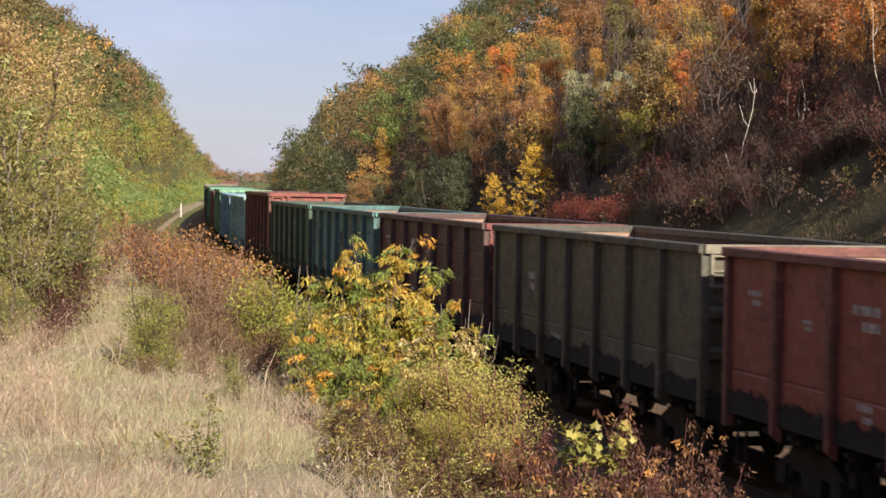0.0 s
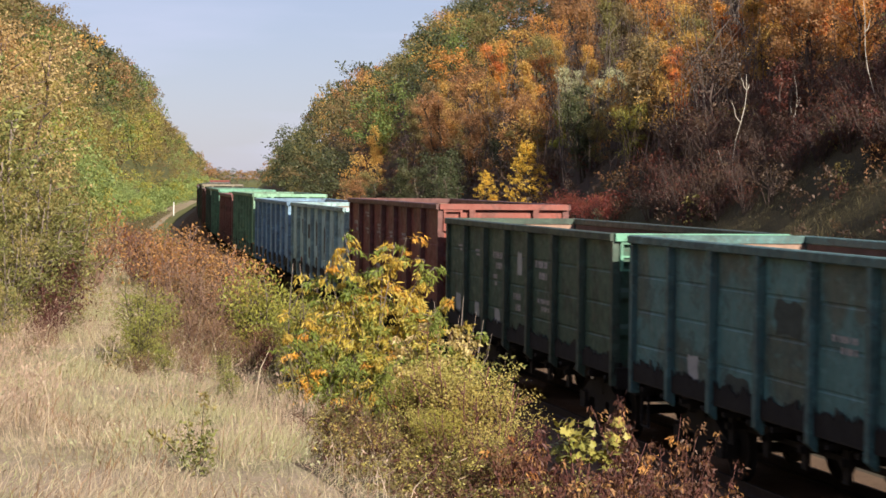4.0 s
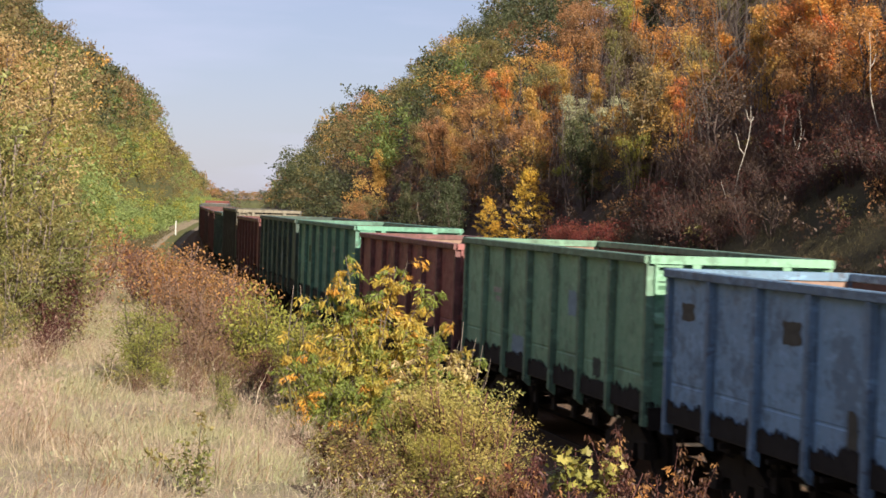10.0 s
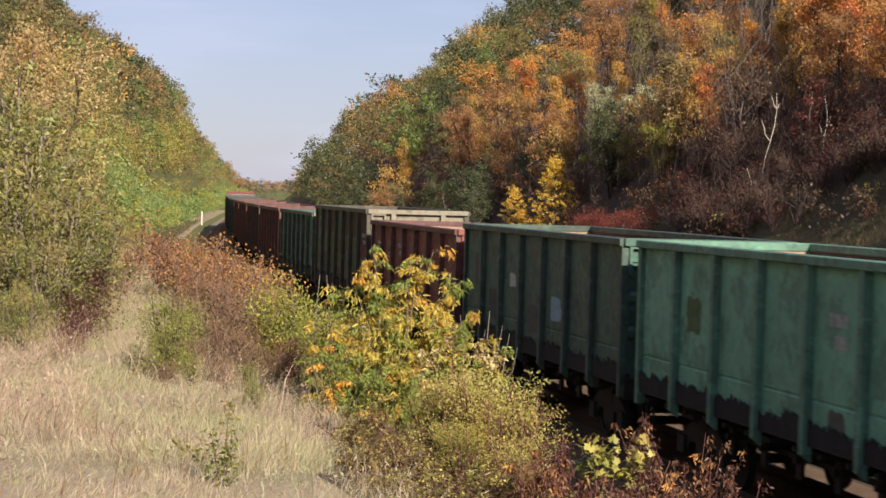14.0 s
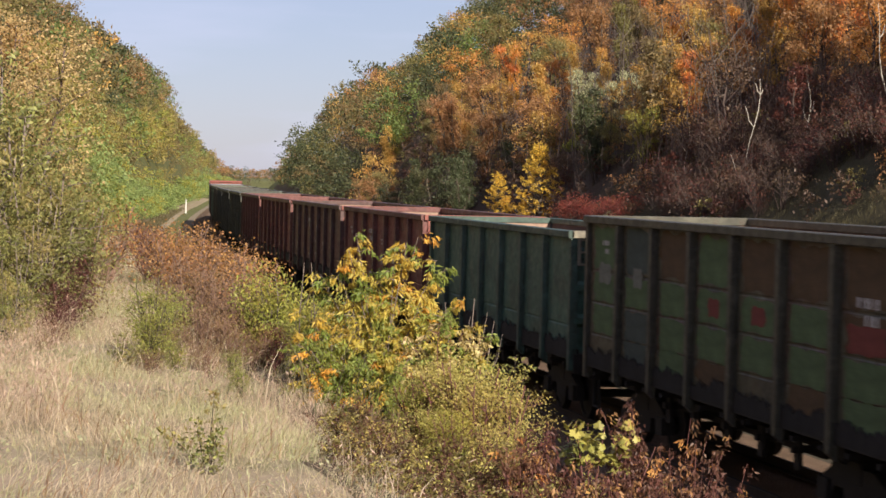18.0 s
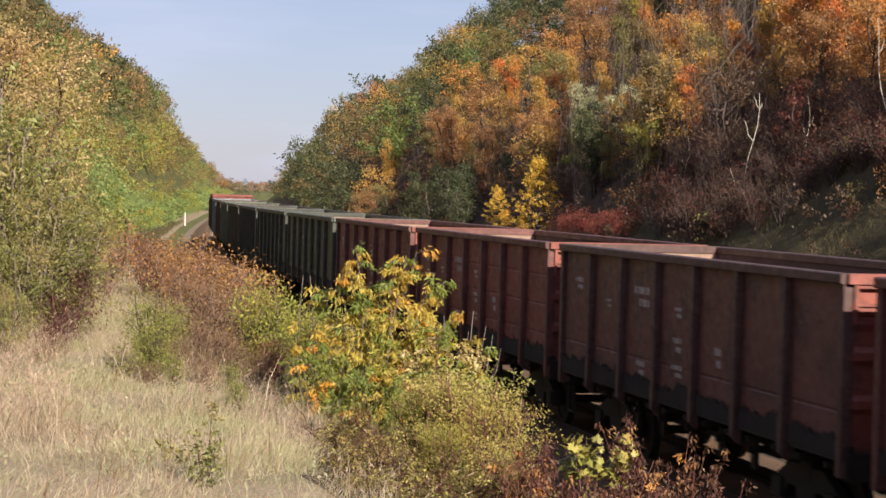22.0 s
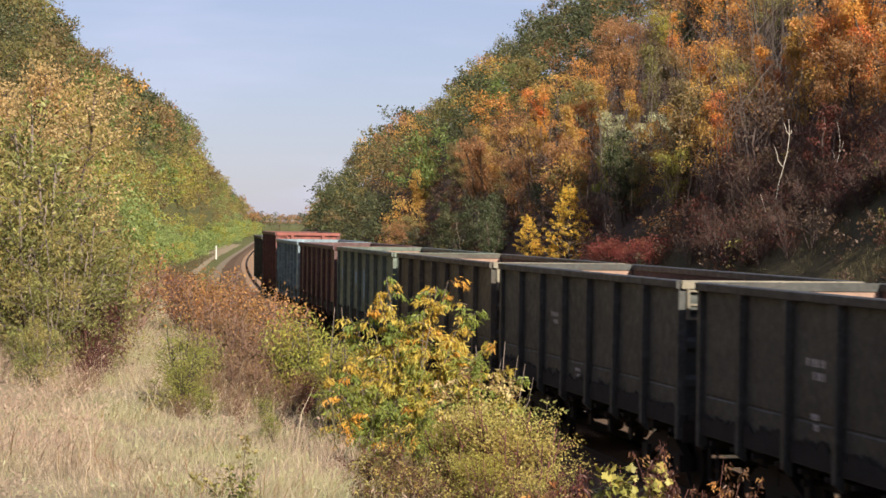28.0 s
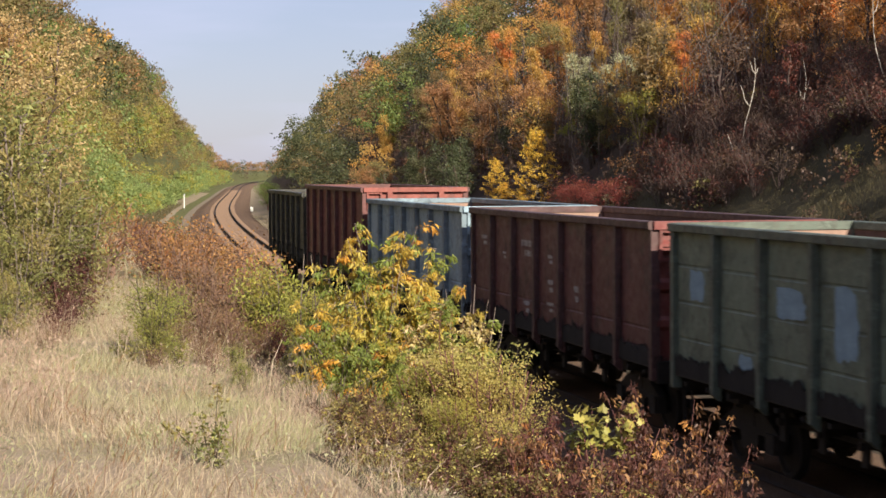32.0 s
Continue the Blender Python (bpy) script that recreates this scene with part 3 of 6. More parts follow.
    part("brake_rigging", UM["rigging"], M_STEEL, ob)
    part("air_tank", UM["tank"], M_STEEL, ob, at=pose(1.2, 0.85, 0.86))
    for deep, (bay, z, wide, high, *mat) in [(0.0135, q) for q in (*patches,)] + [(0.0185, q) for q in (*marks, *badges)]:
        # the camera's side of the wagon is its right-hand one when it runs towards the camera
        x = -LEN / 2 + 0.12 + BAY * bay
        mark = part("paint_patch" if mat else "lettering", UM["blot%d" % (int(bay * 7 + z * 10) % 5) if mat else "text"], mat[0] if mat else M_MARK, ob, at=pose(x, -HALF - deep, z, 0, 0, 180) @ Matrix.Diagonal((wide, 1, high * (1 if mat else 1.25), 1)))
        if not mat:
            tagged(mark, kind="stuff")
    WAGONS.append((k, ob))
    return ob


def rail_pose(sc):
    """A wagon whose middle is sc along the line and which runs towards smaller s."""
    xa, ya = plan(sc + BASE, 0.0)
    xb, yb = plan(sc - BASE, 0.0)
    return pose((xa + xb) / 2, (ya + yb) / 2, 0, 0, 0, math.degrees(math.atan2(yb - ya, xb - xa)))


def run(t):
    """Metres that the train has gone at t seconds: it gains and slackens a little on the way."""
    return 9.2389 * t + 0.021401 * t * t + float(np.interp(t, (0, 2, 5, 8, 12, 16, 20, 24, 28, 32), (0.1, 0.42, 0.55, 0.72, 0.72, 0.62, 0.38, 0.27, 0.27, 0.12)))


def place_of(k, t):
    return -3.9 + PITCH * k - run(t)

# ---- plants ----
L_GOLD = leaf_stuff("golden_leaves", (0.68, 0.44, 0.13), (0.52, 0.36, 0.12), (0.62, 0.30, 0.09), 0.5, patch=2.4)
L_ORANGE = leaf_stuff("orange_leaves", (0.74, 0.33, 0.09), (0.62, 0.36, 0.11), (0.54, 0.20, 0.08), 0.5, patch=2.4)
L_FLAME = leaf_stuff("flaming_orange_leaves", (0.82, 0.37, 0.09), (0.68, 0.42, 0.12), (0.66, 0.18, 0.09), 0.5, patch=2.2)
L_RUST = leaf_stuff("rusty_brown_leaves", (0.44, 0.22, 0.11), (0.34, 0.19, 0.10), (0.50, 0.28, 0.11), 0.5, patch=2.4)
L_BROWN = leaf_stuff("withered_brown_leaves", (0.327, 0.185, 0.111), (0.163, 0.092, 0.067), (0.31, 0.215, 0.089), 0.45, patch=3.0)
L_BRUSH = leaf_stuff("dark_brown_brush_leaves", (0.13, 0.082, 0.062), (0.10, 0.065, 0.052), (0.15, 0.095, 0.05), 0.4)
L_RED = leaf_stuff("crimson_leaves", (0.36, 0.07, 0.065), (0.22, 0.05, 0.048), (0.40, 0.15, 0.09), 0.45, patch=3.0)
L_CONE = leaf_stuff("bright_golden_leaves", (0.84, 0.56, 0.09), (0.70, 0.50, 0.10), (0.82, 0.46, 0.07), 0.5)
L_REDBROWN = leaf_stuff("red_brown_leaves", (0.24, 0.06, 0.05), (0.13, 0.05, 0.042), (0.18, 0.08, 0.05), 0.4)
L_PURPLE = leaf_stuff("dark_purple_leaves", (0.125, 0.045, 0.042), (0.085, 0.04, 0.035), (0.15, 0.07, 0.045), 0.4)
L_OLIVE = leaf_stuff("olive_leaves", (0.27, 0.235, 0.095), (0.19, 0.195, 0.08), (0.33, 0.24, 0.095), 0.45, patch=2.0)
L_DULL = leaf_stuff("brownish_olive_leaves", (0.27, 0.20, 0.10), (0.20, 0.17, 0.085), (0.31, 0.19, 0.09), 0.45, patch=2.0)
L_OCHRE = leaf_stuff("ochre_green_leaves", (0.40, 0.33, 0.10), (0.29, 0.27, 0.09), (0.46, 0.32, 0.10), 0.45, patch=2.0)
L_GREEN = leaf_stuff("green_leaves", (0.19, 0.27, 0.08), (0.14, 0.21, 0.065), (0.26, 0.28, 0.09), 0.45)
L_DARK = leaf_stuff("dark_green_leaves", (0.078, 0.09, 0.045), (0.055, 0.07, 0.034), (0.115, 0.105, 0.045), 0.3)
L_LIME = leaf_stuff("yellow_green_leaves", (0.38, 0.39, 0.09), (0.28, 0.32, 0.08), (0.46, 0.36, 0.08), 0.5)
L_FRESH = leaf_stuff("fresh_green_leaves", (0.29, 0.38, 0.14), (0.23, 0.32, 0.12), (0.36, 0.39, 0.13), 0.45)
L_LEAFY = leaf_stuff("yellowish_shrub_leaves", (0.34, 0.35, 0.085), (0.18, 0.22, 0.055), (0.42, 0.37, 0.10), 0.45, patch=2.5)
L_PALE = leaf_stuff("pale_silver_leaves", (0.48, 0.48, 0.32), (0.38, 0.40, 0.25), (0.50, 0.42, 0.24), 0.4)
L_WILLOW = leaf_stuff("grey_green_willow_leaves", (0.36, 0.37, 0.12), (0.085, 0.115, 0.038), (0.42, 0.31, 0.12), 0.4, patch=2.5)
L_FINE = leaf_stuff("fine_pale_yellow_leaves", (0.62, 0.54, 0.17), (0.40, 0.39, 0.12), (0.58, 0.42, 0.14), 0.5)
L_STRAW = leaf_stuff("dry_straw_blades", (0.72, 0.58, 0.46), (0.28, 0.21, 0.16), (0.37, 0.39, 0.19), 0.35)
L_STALK = leaf_stuff("pinkish_seed_stalks", (0.44, 0.31, 0.25), (0.56, 0.43, 0.34), (0.33, 0.23, 0.17), 0.3)
L_PALEGOLD = leaf_stuff("pale_gold_leaves", (0.68, 0.51, 0.28), (0.46, 0.36, 0.17), (0.60, 0.38, 0.18), 0.5, patch=2.0)
L_AMBER = leaf_stuff("amber_leaves", (0.56, 0.31, 0.10), (0.28, 0.15, 0.08), (0.36, 0.14, 0.07), 0.45, patch=3.0)
L_GRASS = leaf_stuff("green_grass_blades", (0.36, 0.39, 0.18), (0.46, 0.45, 0.25), (0.24, 0.29, 0.11), 0.35)
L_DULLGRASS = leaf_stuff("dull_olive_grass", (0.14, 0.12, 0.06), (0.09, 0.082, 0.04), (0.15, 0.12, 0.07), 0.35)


def leaf_quads(rng, centres, length, width, up=0.8, droop=0.0, spread=0.35):
    """One folded, pointed leaf at each centre; (n, 4, 3)."""
    n = len(centres)
    nor = rng.normal(size=(n, 3)) + (0, 0, up)
    nor /= np.linalg.norm(nor, axis=1)[:, None]
    way = rng.normal(size=(n, 3)) - (0, 0, droop)
    way -= nor * (way * nor).sum(1)[:, None] * (0.9 if droop < 0.5 else 0.3)
    way /= np.linalg.norm(way, axis=1)[:, None] + 1e-9
    side = np.cross(nor, way)
    size = (1 - spread) + 2 * spread * rng.rand(n)
    ln, wd = (length * size)[:, None], (width * size)[:, None]
    mid = centres + way * ln * 0.42 + nor * ln * 0.08
    return np.stack([centres, mid + side * wd / 2, centres + way * ln, mid - side * wd / 2], 1)


def grow(seed, h, w, stems=1, limbs=9, leaves=1400, leaf=(0.15, 0.085), form="round", clump=0.15, droop=0.2, thick=0.016, low=0.2):
    """A tree or shrub: (wood mesh, leaf mesh). Stems, limbs and twigs carry uneven clumps of leaves."""
    rng = np.random.RandomState(seed)
    wood, tips = Build(), []
    for k in range(stems):
        az = rng.rand() * 6.28
        lean = (0.03 if stems == 1 else 0.30) * w * (0.3 + rng.rand())
        foot = np.array([math.cos(az), math.sin(az), 0]) * (0.0 if stems == 1 else 0.08 * w * rng.rand())
        head = foot + np.array([math.cos(az) * lean, math.sin(az) * lean, h * ((0.86 if stems == 1 else 0.62) + 0.12 * rng.rand() + (0.2 * rng.rand() if stems > 1 else 0))])
        ts = np.linspace(0, 1, 6)
        path = foot + (head - foot) * ts[:, None] + rng.normal(size=(6, 3)) * (0.02 * h) * np.sin(ts * math.pi)[:, None]
        path[0, 2] -= 0.12 * h
        r0 = thick * h * (1.0 if stems == 1 else 0.55)
        wood.tube(path, [r0 * (1.15 - t) + 0.003 for t in ts], 6 if stems == 1 else 5)
        tips.append(path[-1])
        for j in range(limbs):
            t = low + (0.96 - low) * (j + rng.rand()) / limbs
            o = np.array([np.interp(t, ts, path[:, i]) for i in range(3)])
            if form == "cone":
                reach = 1.12 - t
            elif form == "column":
                reach = 0.75 - 0.4 * t
            else:
                reach = math.sin(math.pi * (0.22 + 0.70 * t)) + 0.1
            a2 = az * 2 + j * 2.4 + rng.rand() * 0.9
            ln = 0.5 * w * reach * (0.65 + 0.55 * rng.rand()) * (1.0 if stems == 1 else 0.75)
            el = {"cone": 0.25, "column": 1.0}.get(form, 0.45) + 0.4 * rng.rand()
            d = np.array([math.cos(a2) * math.cos(el), math.sin(a2) * math.cos(el), math.sin(el)])
            mid, end = o + d * ln * 0.55, o + d * ln + (0, 0, -0.12 * ln * droop * 3)
            wood.tube([o, mid, end], [r0 * 0.42 * (1.1 - t) + 0.003, r0 * 0.24 * (1.1 - t) + 0.002, 0.002], 4)
            tips += [mid, end, o + d * ln * 0.8 + rng.normal(size=3) * 0.05 * w]
    tips = np.array(tips)
    share = rng.rand(len(tips)) ** 1.4 + 0.15 if form != "cone" else np.ones(len(tips))
    pick = rng.choice(len(tips), leaves, p=share / share.sum())
    c = tips[pick] + np.clip(rng.normal(size=(leaves, 3)), -1.7, 1.7) * (clump * w, clump * w, clump * w * 0.8)
    c[:, 2] = np.maximum(c[:, 2], 0.03 * h)
    # true to the height and width asked for
    fz = h / np.percentile(c[:, 2], 99)
    fx = 0.5 * w / np.percentile(np.hypot(c[:, 0], c[:, 1]), 93)
    c *= (fx, fx, fz)
    wood.v = [(x * fx, y * fx, z * fz) for x, y, z in wood.v]
    me = quads_mesh("crown", leaf_quads(rng, c, leaf[0], leaf[1], droop=droop))
    return wood.mesh("trunk", True), me


KINDS = {}


def kind_of(name, label, category, wood, leaf_mat, variants):
    KINDS[name] = [(grow(**v), label, category, wood, leaf_mat) for v in variants]


def plant(kind, x, y, scale=1.0, rng=random, sink=0.05, z=None, group="", label="", flat=1.0):
    """A plant of that kind, rooted in the land at x, y."""
    (trunk, crown), text, category, wood, leaf_mat = rng.choice(KINDS[kind])
    z = land_z(x, y) if z is None else z
    name = category.replace(" ", "_")
    ob = thing(name, pose(x, y, z - sink, rng.uniform(-4, 4), rng.uniform(-4, 4), rng.uniform(0, 360)) @ Matrix.Diagonal((scale, scale, scale * flat, 1)), label or text, category, group)
    part("trunk", trunk, wood, ob)
    part("crown" if category == "tree" else "foliage", crown, leaf_mat, ob)
    return ob


def slope_kinds():
    big = dict(h=1.0, w=0.72, stems=1, limbs=16, leaves=5000, leaf=(0.0215, 0.014), clump=0.058, low=0.1)
    bush = dict(h=1.0, w=1.15, stems=6, limbs=5, leaves=2400, leaf=(0.036, 0.022), clump=0.09)
    thin = dict(h=1.0, w=0.7, stems=1, limbs=12, leaves=1300, leaf=(0.028, 0.017), clump=0.07, thick=0.011)
    cone = dict(h=1.0, w=0.62, stems=1, limbs=80, leaves=5600, leaf=(0.02, 0.012), clump=0.02, form="cone", low=0.03, droop=0.0)
    for name, label, mat in (("gold", "golden yellow autumn tree on the slope", L_GOLD), ("orange", "bright orange autumn tree on the slope", L_ORANGE), ("rust", "rust-brown autumn tree on the slope", L_RUST),
                             ("olive", "olive green tree on the slope", L_OLIVE), ("green", "green leafy tree on the slope", L_GREEN), ("dark", "dark green tree on the slope", L_DARK), ("lime", "yellow-green tree on the slope", L_LIME),
                             ("pale", "pale silver-leaved tree on the slope", L_PALE), ("dull", "brownish olive tree on the slope", L_DULL), ("flame", "flaming orange autumn tree high on the slope", L_FLAME)):
        kind_of(name, label, "tree", M_BARK, mat, [dict(big, seed=hash_of(name) + i, form=('round', 'column', 'column')[i], w=(0.75, 0.6, 0.5)[i], stems=(1, 4, 2)[i], limbs=(16, 7, 11)[i]) for i in range(3)])
    for name, label, mat in (("green", "green leafy tree on the bank", L_GREEN), ("dull", "brownish olive tree on the bank", L_DULL), ("ochre", "ochre and green tree on the bank", L_OCHRE), ("fresh", "fresh green shrubby tree on the bank", L_FRESH), ("olive", "olive green tree on the bank", L_OLIVE), ("lime", "yellow-green tree on the bank", L_LIME), ("dark", "dark green tree on the bank", L_DARK), ("gold", "golden yellow tree on the bank", L_GOLD), ("rust", "rust-brown tree on the bank", L_RUST)):
        kind_of("left_" + name, label, "tree", M_BARK, mat, [dict(big, seed=hash_of(name) + 70, leaves=7000, leaf=(0.0145, 0.0095), w=0.85)])
    kind_of("gold_cone", "golden yellow conical tree at the foot of the slope", "tree", M_BARK, L_CONE, [dict(cone, seed=11 + i) for i in range(2)])
    for name, label, mat in (("rust_bush", "rust-brown shrub on the slope", L_RUST), ("brown_bush", "withered brown shrub on the slope", L_BRUSH), ("red_bush", "crimson autumn shrub below the slope", L_RED), ("purple_bush", "dark purple dogwood shrub on the slope", L_PURPLE),
                             ("green_bush", "green leafy shrub on the slope", L_GREEN), ("lime_bush", "yellow-green shrub on the slope", L_LIME), ("olive_bush", "olive green shrub on the slope", L_OLIVE), ("orange_bush", "orange autumn shrub on the slope", L_ORANGE)):
        kind_of(name, label, "shrub", M_REDTWIG, mat, [dict(bush, seed=hash_of(name) + i) for i in range(2)])
    twigs = dict(h=1.0, w=1.25, stems=11, limbs=4, leaves=620, leaf=(0.034, 0.02), clump=0.08, thick=0.012)
    for name, label, mat in (("bramble", "low tangle of brown brush on the slope", L_BRUSH), ("dark_bramble", "low tangle of dark purple brush", L_PURPLE), ("red_bramble", "low reddish brush on the slope", L_REDBROWN)):
        kind_of(name, label, "shrub", M_BRUSHSTEM, mat, [dict(twigs, seed=hash_of(name) + i) for i in range(2)])
    kind_of("thin_red", "slender sapling with dark crimson leaves", "tree", M_BRUSHSTEM, L_REDBROWN, [dict(thin, seed=78, w=0.4, leaves=900)])
    for name, label, mat in (("thin_rust", "half-bare rust-brown sapling on the slope", L_RUST), ("thin_gold", "half-bare golden sapling on the slope", L_GOLD), ("thin_brown", "nearly bare grey-stemmed sapling", L_BRUSH)):
        kind_of(name, label, "tree", M_BRUSHSTEM, mat, [dict(thin, seed=hash_of(name) + i) for i in range(2)])


def hash_of(name):
    return sum(ord(ch) * (i + 3) for i, ch in enumerate(name)) % 9973


slope_kinds()


def choose(rng, table):
    names, weights = zip(*table)
    return rng.choices(names, weights)[0]


FAR = {}


def far_kinds():
    for name in ("gold", "orange", "rust", "olive", "green", "dark", "lime", "fresh", "dull", "ochre", "brush_brown", "brush_purple"):
        for near, leaves, leaf in (("mid_", 1500, (0.028, 0.0195)), ("far_", 480, (0.05, 0.036)), ("scrub_", 260, (0.062, 0.042)), ("low_", 150, (0.085, 0.05))):
            KINDS[near + name] = []
            for i in range(2):
                trunk, crown = grow(hash_of(name) + 40 + i, 1.0, 0.85, 1, 13, leaves, leaf, clump=0.055, low=0.12)
                co = np.empty(len(crown.vertices) * 3, np.float32)
                crown.vertices.foreach_get("co", co)
                KINDS[near + name].append(co.reshape(-1, 3))


far_kinds()


def far_plant(kind, x, y, z, size, rng, near="far_"):
    """Adds a tree to the joined far woodland of its colour."""
    co = rng.choice(KINDS[near + kind])
    a = rng.uniform(0, 6.28)
    ca, sa, flat = math.cos(a), math.sin(a), rng.uniform(0.9, 1.15)
    FAR.setdefault(kind, []).append(np.stack([(co[:, 0] * ca - co[:, 1] * sa) * size / flat + x, (co[:, 0] * sa + co[:, 1] * ca) * size / flat + y, co[:, 2] * size * flat + z - 0.2], -1))


# the ridge of either bank as it shows over the line: bearing in degrees, rise per metre
RIDGE_LEFT = ((-30, 0.16), (-11.14, 0.102), (-10.46, 0.075), (-10.14, 0.070), (-8.99, 0.0666), (-8.79, 0.057), (-8.17, 0.0504), (-7.56, 0.0429), (-6.93, 0.0351), (-6.47, 0.0275), (-6.15, 0.0179), (-5.87, 0.0057), (-5.72, 0.0013))
RIDGE_RIGHT = ((-4.75, -0.0014), (-4.64, 0.0), (-4.51, 0.0091), (-4.32, 0.0153), (-3.97, 0.0226), (-3.38, 0.0312), (-2.99, 0.043), (-2.63, 0.0475), (-2.03, 0.051), (-1.36, 0.0509), (-1.11, 0.0574), (-0.23, 0.0719), (0.37, 0.0788), (0.76, 0.0878), (1.62, 0.1059), (2.35, 0.1247), (11.1, 0.28))


def under_ridge(x, y, z, size, wide, right):
    """The height that a crown may have at x, y, z and stay under the ridge of its bank."""
    table = RIDGE_RIGHT if right else RIDGE_LEFT
    a, far = math.degrees(math.atan2(x, y)), math.hypot(x, y)
    for k in range(4):
        half = math.degrees(wide * size / far)
        room = 4.39 + far * min(float(np.interp(a + w * half, *zip(*table))) + 0.25 * abs(w) * size / far for w in (-1, -0.5, 0, 0.5, 1)) - z
        size = min(size, 1.04 * room)
        if size < 0.6:
            return 0.0
    return size


def undergrowth():
    """Low brush that covers the floor of both slopes."""
    rng = random.Random(31)
    for i in range(1700):
        s = 16 + 120 * rng.random() ** 1.4
        u = 6.6 + 18 * rng.random() ** 1.3
        if s < 32 and u < 10.5 and rng.random() < (0.93 if u < 8.6 else 0.45) or 41 <= s < 66 and u < 8.3:
            continue
        x, y = plan(s, u)
        far_plant(rng.choices(("brush_brown", "brush_purple", "rust", "olive"), (6, 5, 1, 1.5) if u < 13 and s < 50 else (5, 3, 3, 3))[0], x, y, float(ground(s, u)) + 0.1, rng.uniform(0.5, 1.3), rng, "low_")
    for i in range(260):
        s = 20 + 120 * rng.random()
        foot = float(np.interp(s, (14, 40, 80, 130), (10.8, 9.4, 8.2, 7.7)))
        u = -(foot + 4.5 * rng.random())
        x, y = plan(s, u)
        far_plant(rng.choice(("lime", "olive", "green", "rust")), x, y, float(ground(s, u)) + 0.1, rng.uniform(0.8, 1.8), rng, "low_")
    # scrub that closes the left bank: green at its foot, ochre and olive higher up
    for i in range(860):
        s, d = 70 + 560 * rng.random() ** 1.2, 17 * rng.random() ** 1.15
        u = -(float(np.interp(s, (80, 130, 200, 260), (8.2, 7.6, 6.9, 6.3))) + d)
        x, y = plan(s, u)
        z = float(ground(s, u))
        size = under_ridge(x, y, z, rng.uniform(1.6, 3.4) if d < 3 else rng.uniform(2.6, 4.4), 0.35, False)
        kinds = ("fresh", "fresh", "lime", "green") if d < 2.2 else ("ochre", "ochre", "olive", "fresh", "dull") if d < 4.5 else ("dull", "olive", "dark", "ochre", "green", "dull")
        if size:
            far_plant(rng.choice(kinds), x, y, z, size, rng, "scrub_")


def close_far():
    mats = dict(brush_brown=L_BRUSH, brush_purple=L_PURPLE, gold=L_GOLD, orange=L_ORANGE, rust=L_RUST, olive=L_OLIVE, green=L_GREEN, dark=L_DARK, lime=L_LIME, fresh=L_FRESH, dull=L_DULL, ochre=L_OCHRE)
    words = dict(brush_brown="withered brown", brush_purple="dark purple", gold="golden", orange="orange", rust="rust-brown", olive="olive green", green="green", dark="dark green", lime="yellow-green", fresh="fresh green", dull="brownish olive", ochre="ochre and green")
    for kind, chunks in FAR.items():
        solo("far_woodland", quads_mesh("far_woodland", np.concatenate(chunks).reshape(-1, 4, 3)), mats[kind], "far " + words[kind] + " trees in the cutting woods", "woodland", kind="stuff")


def horizon_wood():
    rng = random.Random(12)
    for i in range(420):
        y = rng.uniform(560, 1250)
        x = rng.uniform(-0.125, -0.05) * y
        s, u = line_of(x, y)
        if abs(u) < 7:
            continue
        far_plant(rng.choice(("rust", "olive", "brush_brown", "rust", "dark")), x, y, float(ground(s, u)) - 0.5, rng.uniform(3.5, 5.8), rng, "low_")


WARM = (("gold", 4.5), ("orange", 2), ("rust", 3), ("dull", 1.5), ("thin_gold", 2.5), ("thin_rust", 3), ("olive", 3), ("thin_brown", 3), ("lime", 1), ("pale", 0.6), ("dark", 0.4))
BRIGHT = (("gold", 3), ("flame", 4), ("orange", 1), ("thin_gold", 2.5), ("thin_rust", 3), ("rust", 2.5), ("dull", 1.5), ("thin_brown", 2), ("lime", 0.8))
DIM = (("rust", 4), ("thin_rust", 4), ("olive", 2), ("dull", 3), ("thin_brown", 3), ("dark", 3), ("gold", 1.5), ("green", 0.6))
BRUSH = (("brown_bush", 5), ("purple_bush", 5), ("thin_brown", 6), ("rust_bush", 1), ("thin_rust", 1.2), ("red_bush", 0.3))
FOOT = (("dark", 5), ("olive", 3), ("thin_gold", 1.5), ("gold", 0.2), ("olive_bush", 2), ("brown_bush", 2), ("rust", 2))
COOL = (("dark", 7), ("dull", 2), ("green", 1.2), ("olive", 1.5), ("gold", 0.6), ("orange", 0.25), ("rust", 0.4))
LEFT = (("dull", 5), ("olive", 4), ("dark", 4), ("green", 2), ("rust", 0.7), ("gold", 0.25))
LEFTMID = (("ochre", 5), ("olive", 3), ("dull", 3), ("lime", 0.8), ("green", 1))
LEFTLOW = (("fresh", 6), ("lime", 1.5), ("green", 1.5))


def slope_table(rng, s, u):
    """What grows where on the right-hand slope."""
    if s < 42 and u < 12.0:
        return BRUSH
    if s < 48:
        return BRIGHT
    if s > 98:
        return COOL if rng.random() < (s - 94) / 24 else WARM
    if u < 10.6:
        return FOOT
    return WARM if u < 15.5 else DIM if rng.random() < 0.6 else WARM


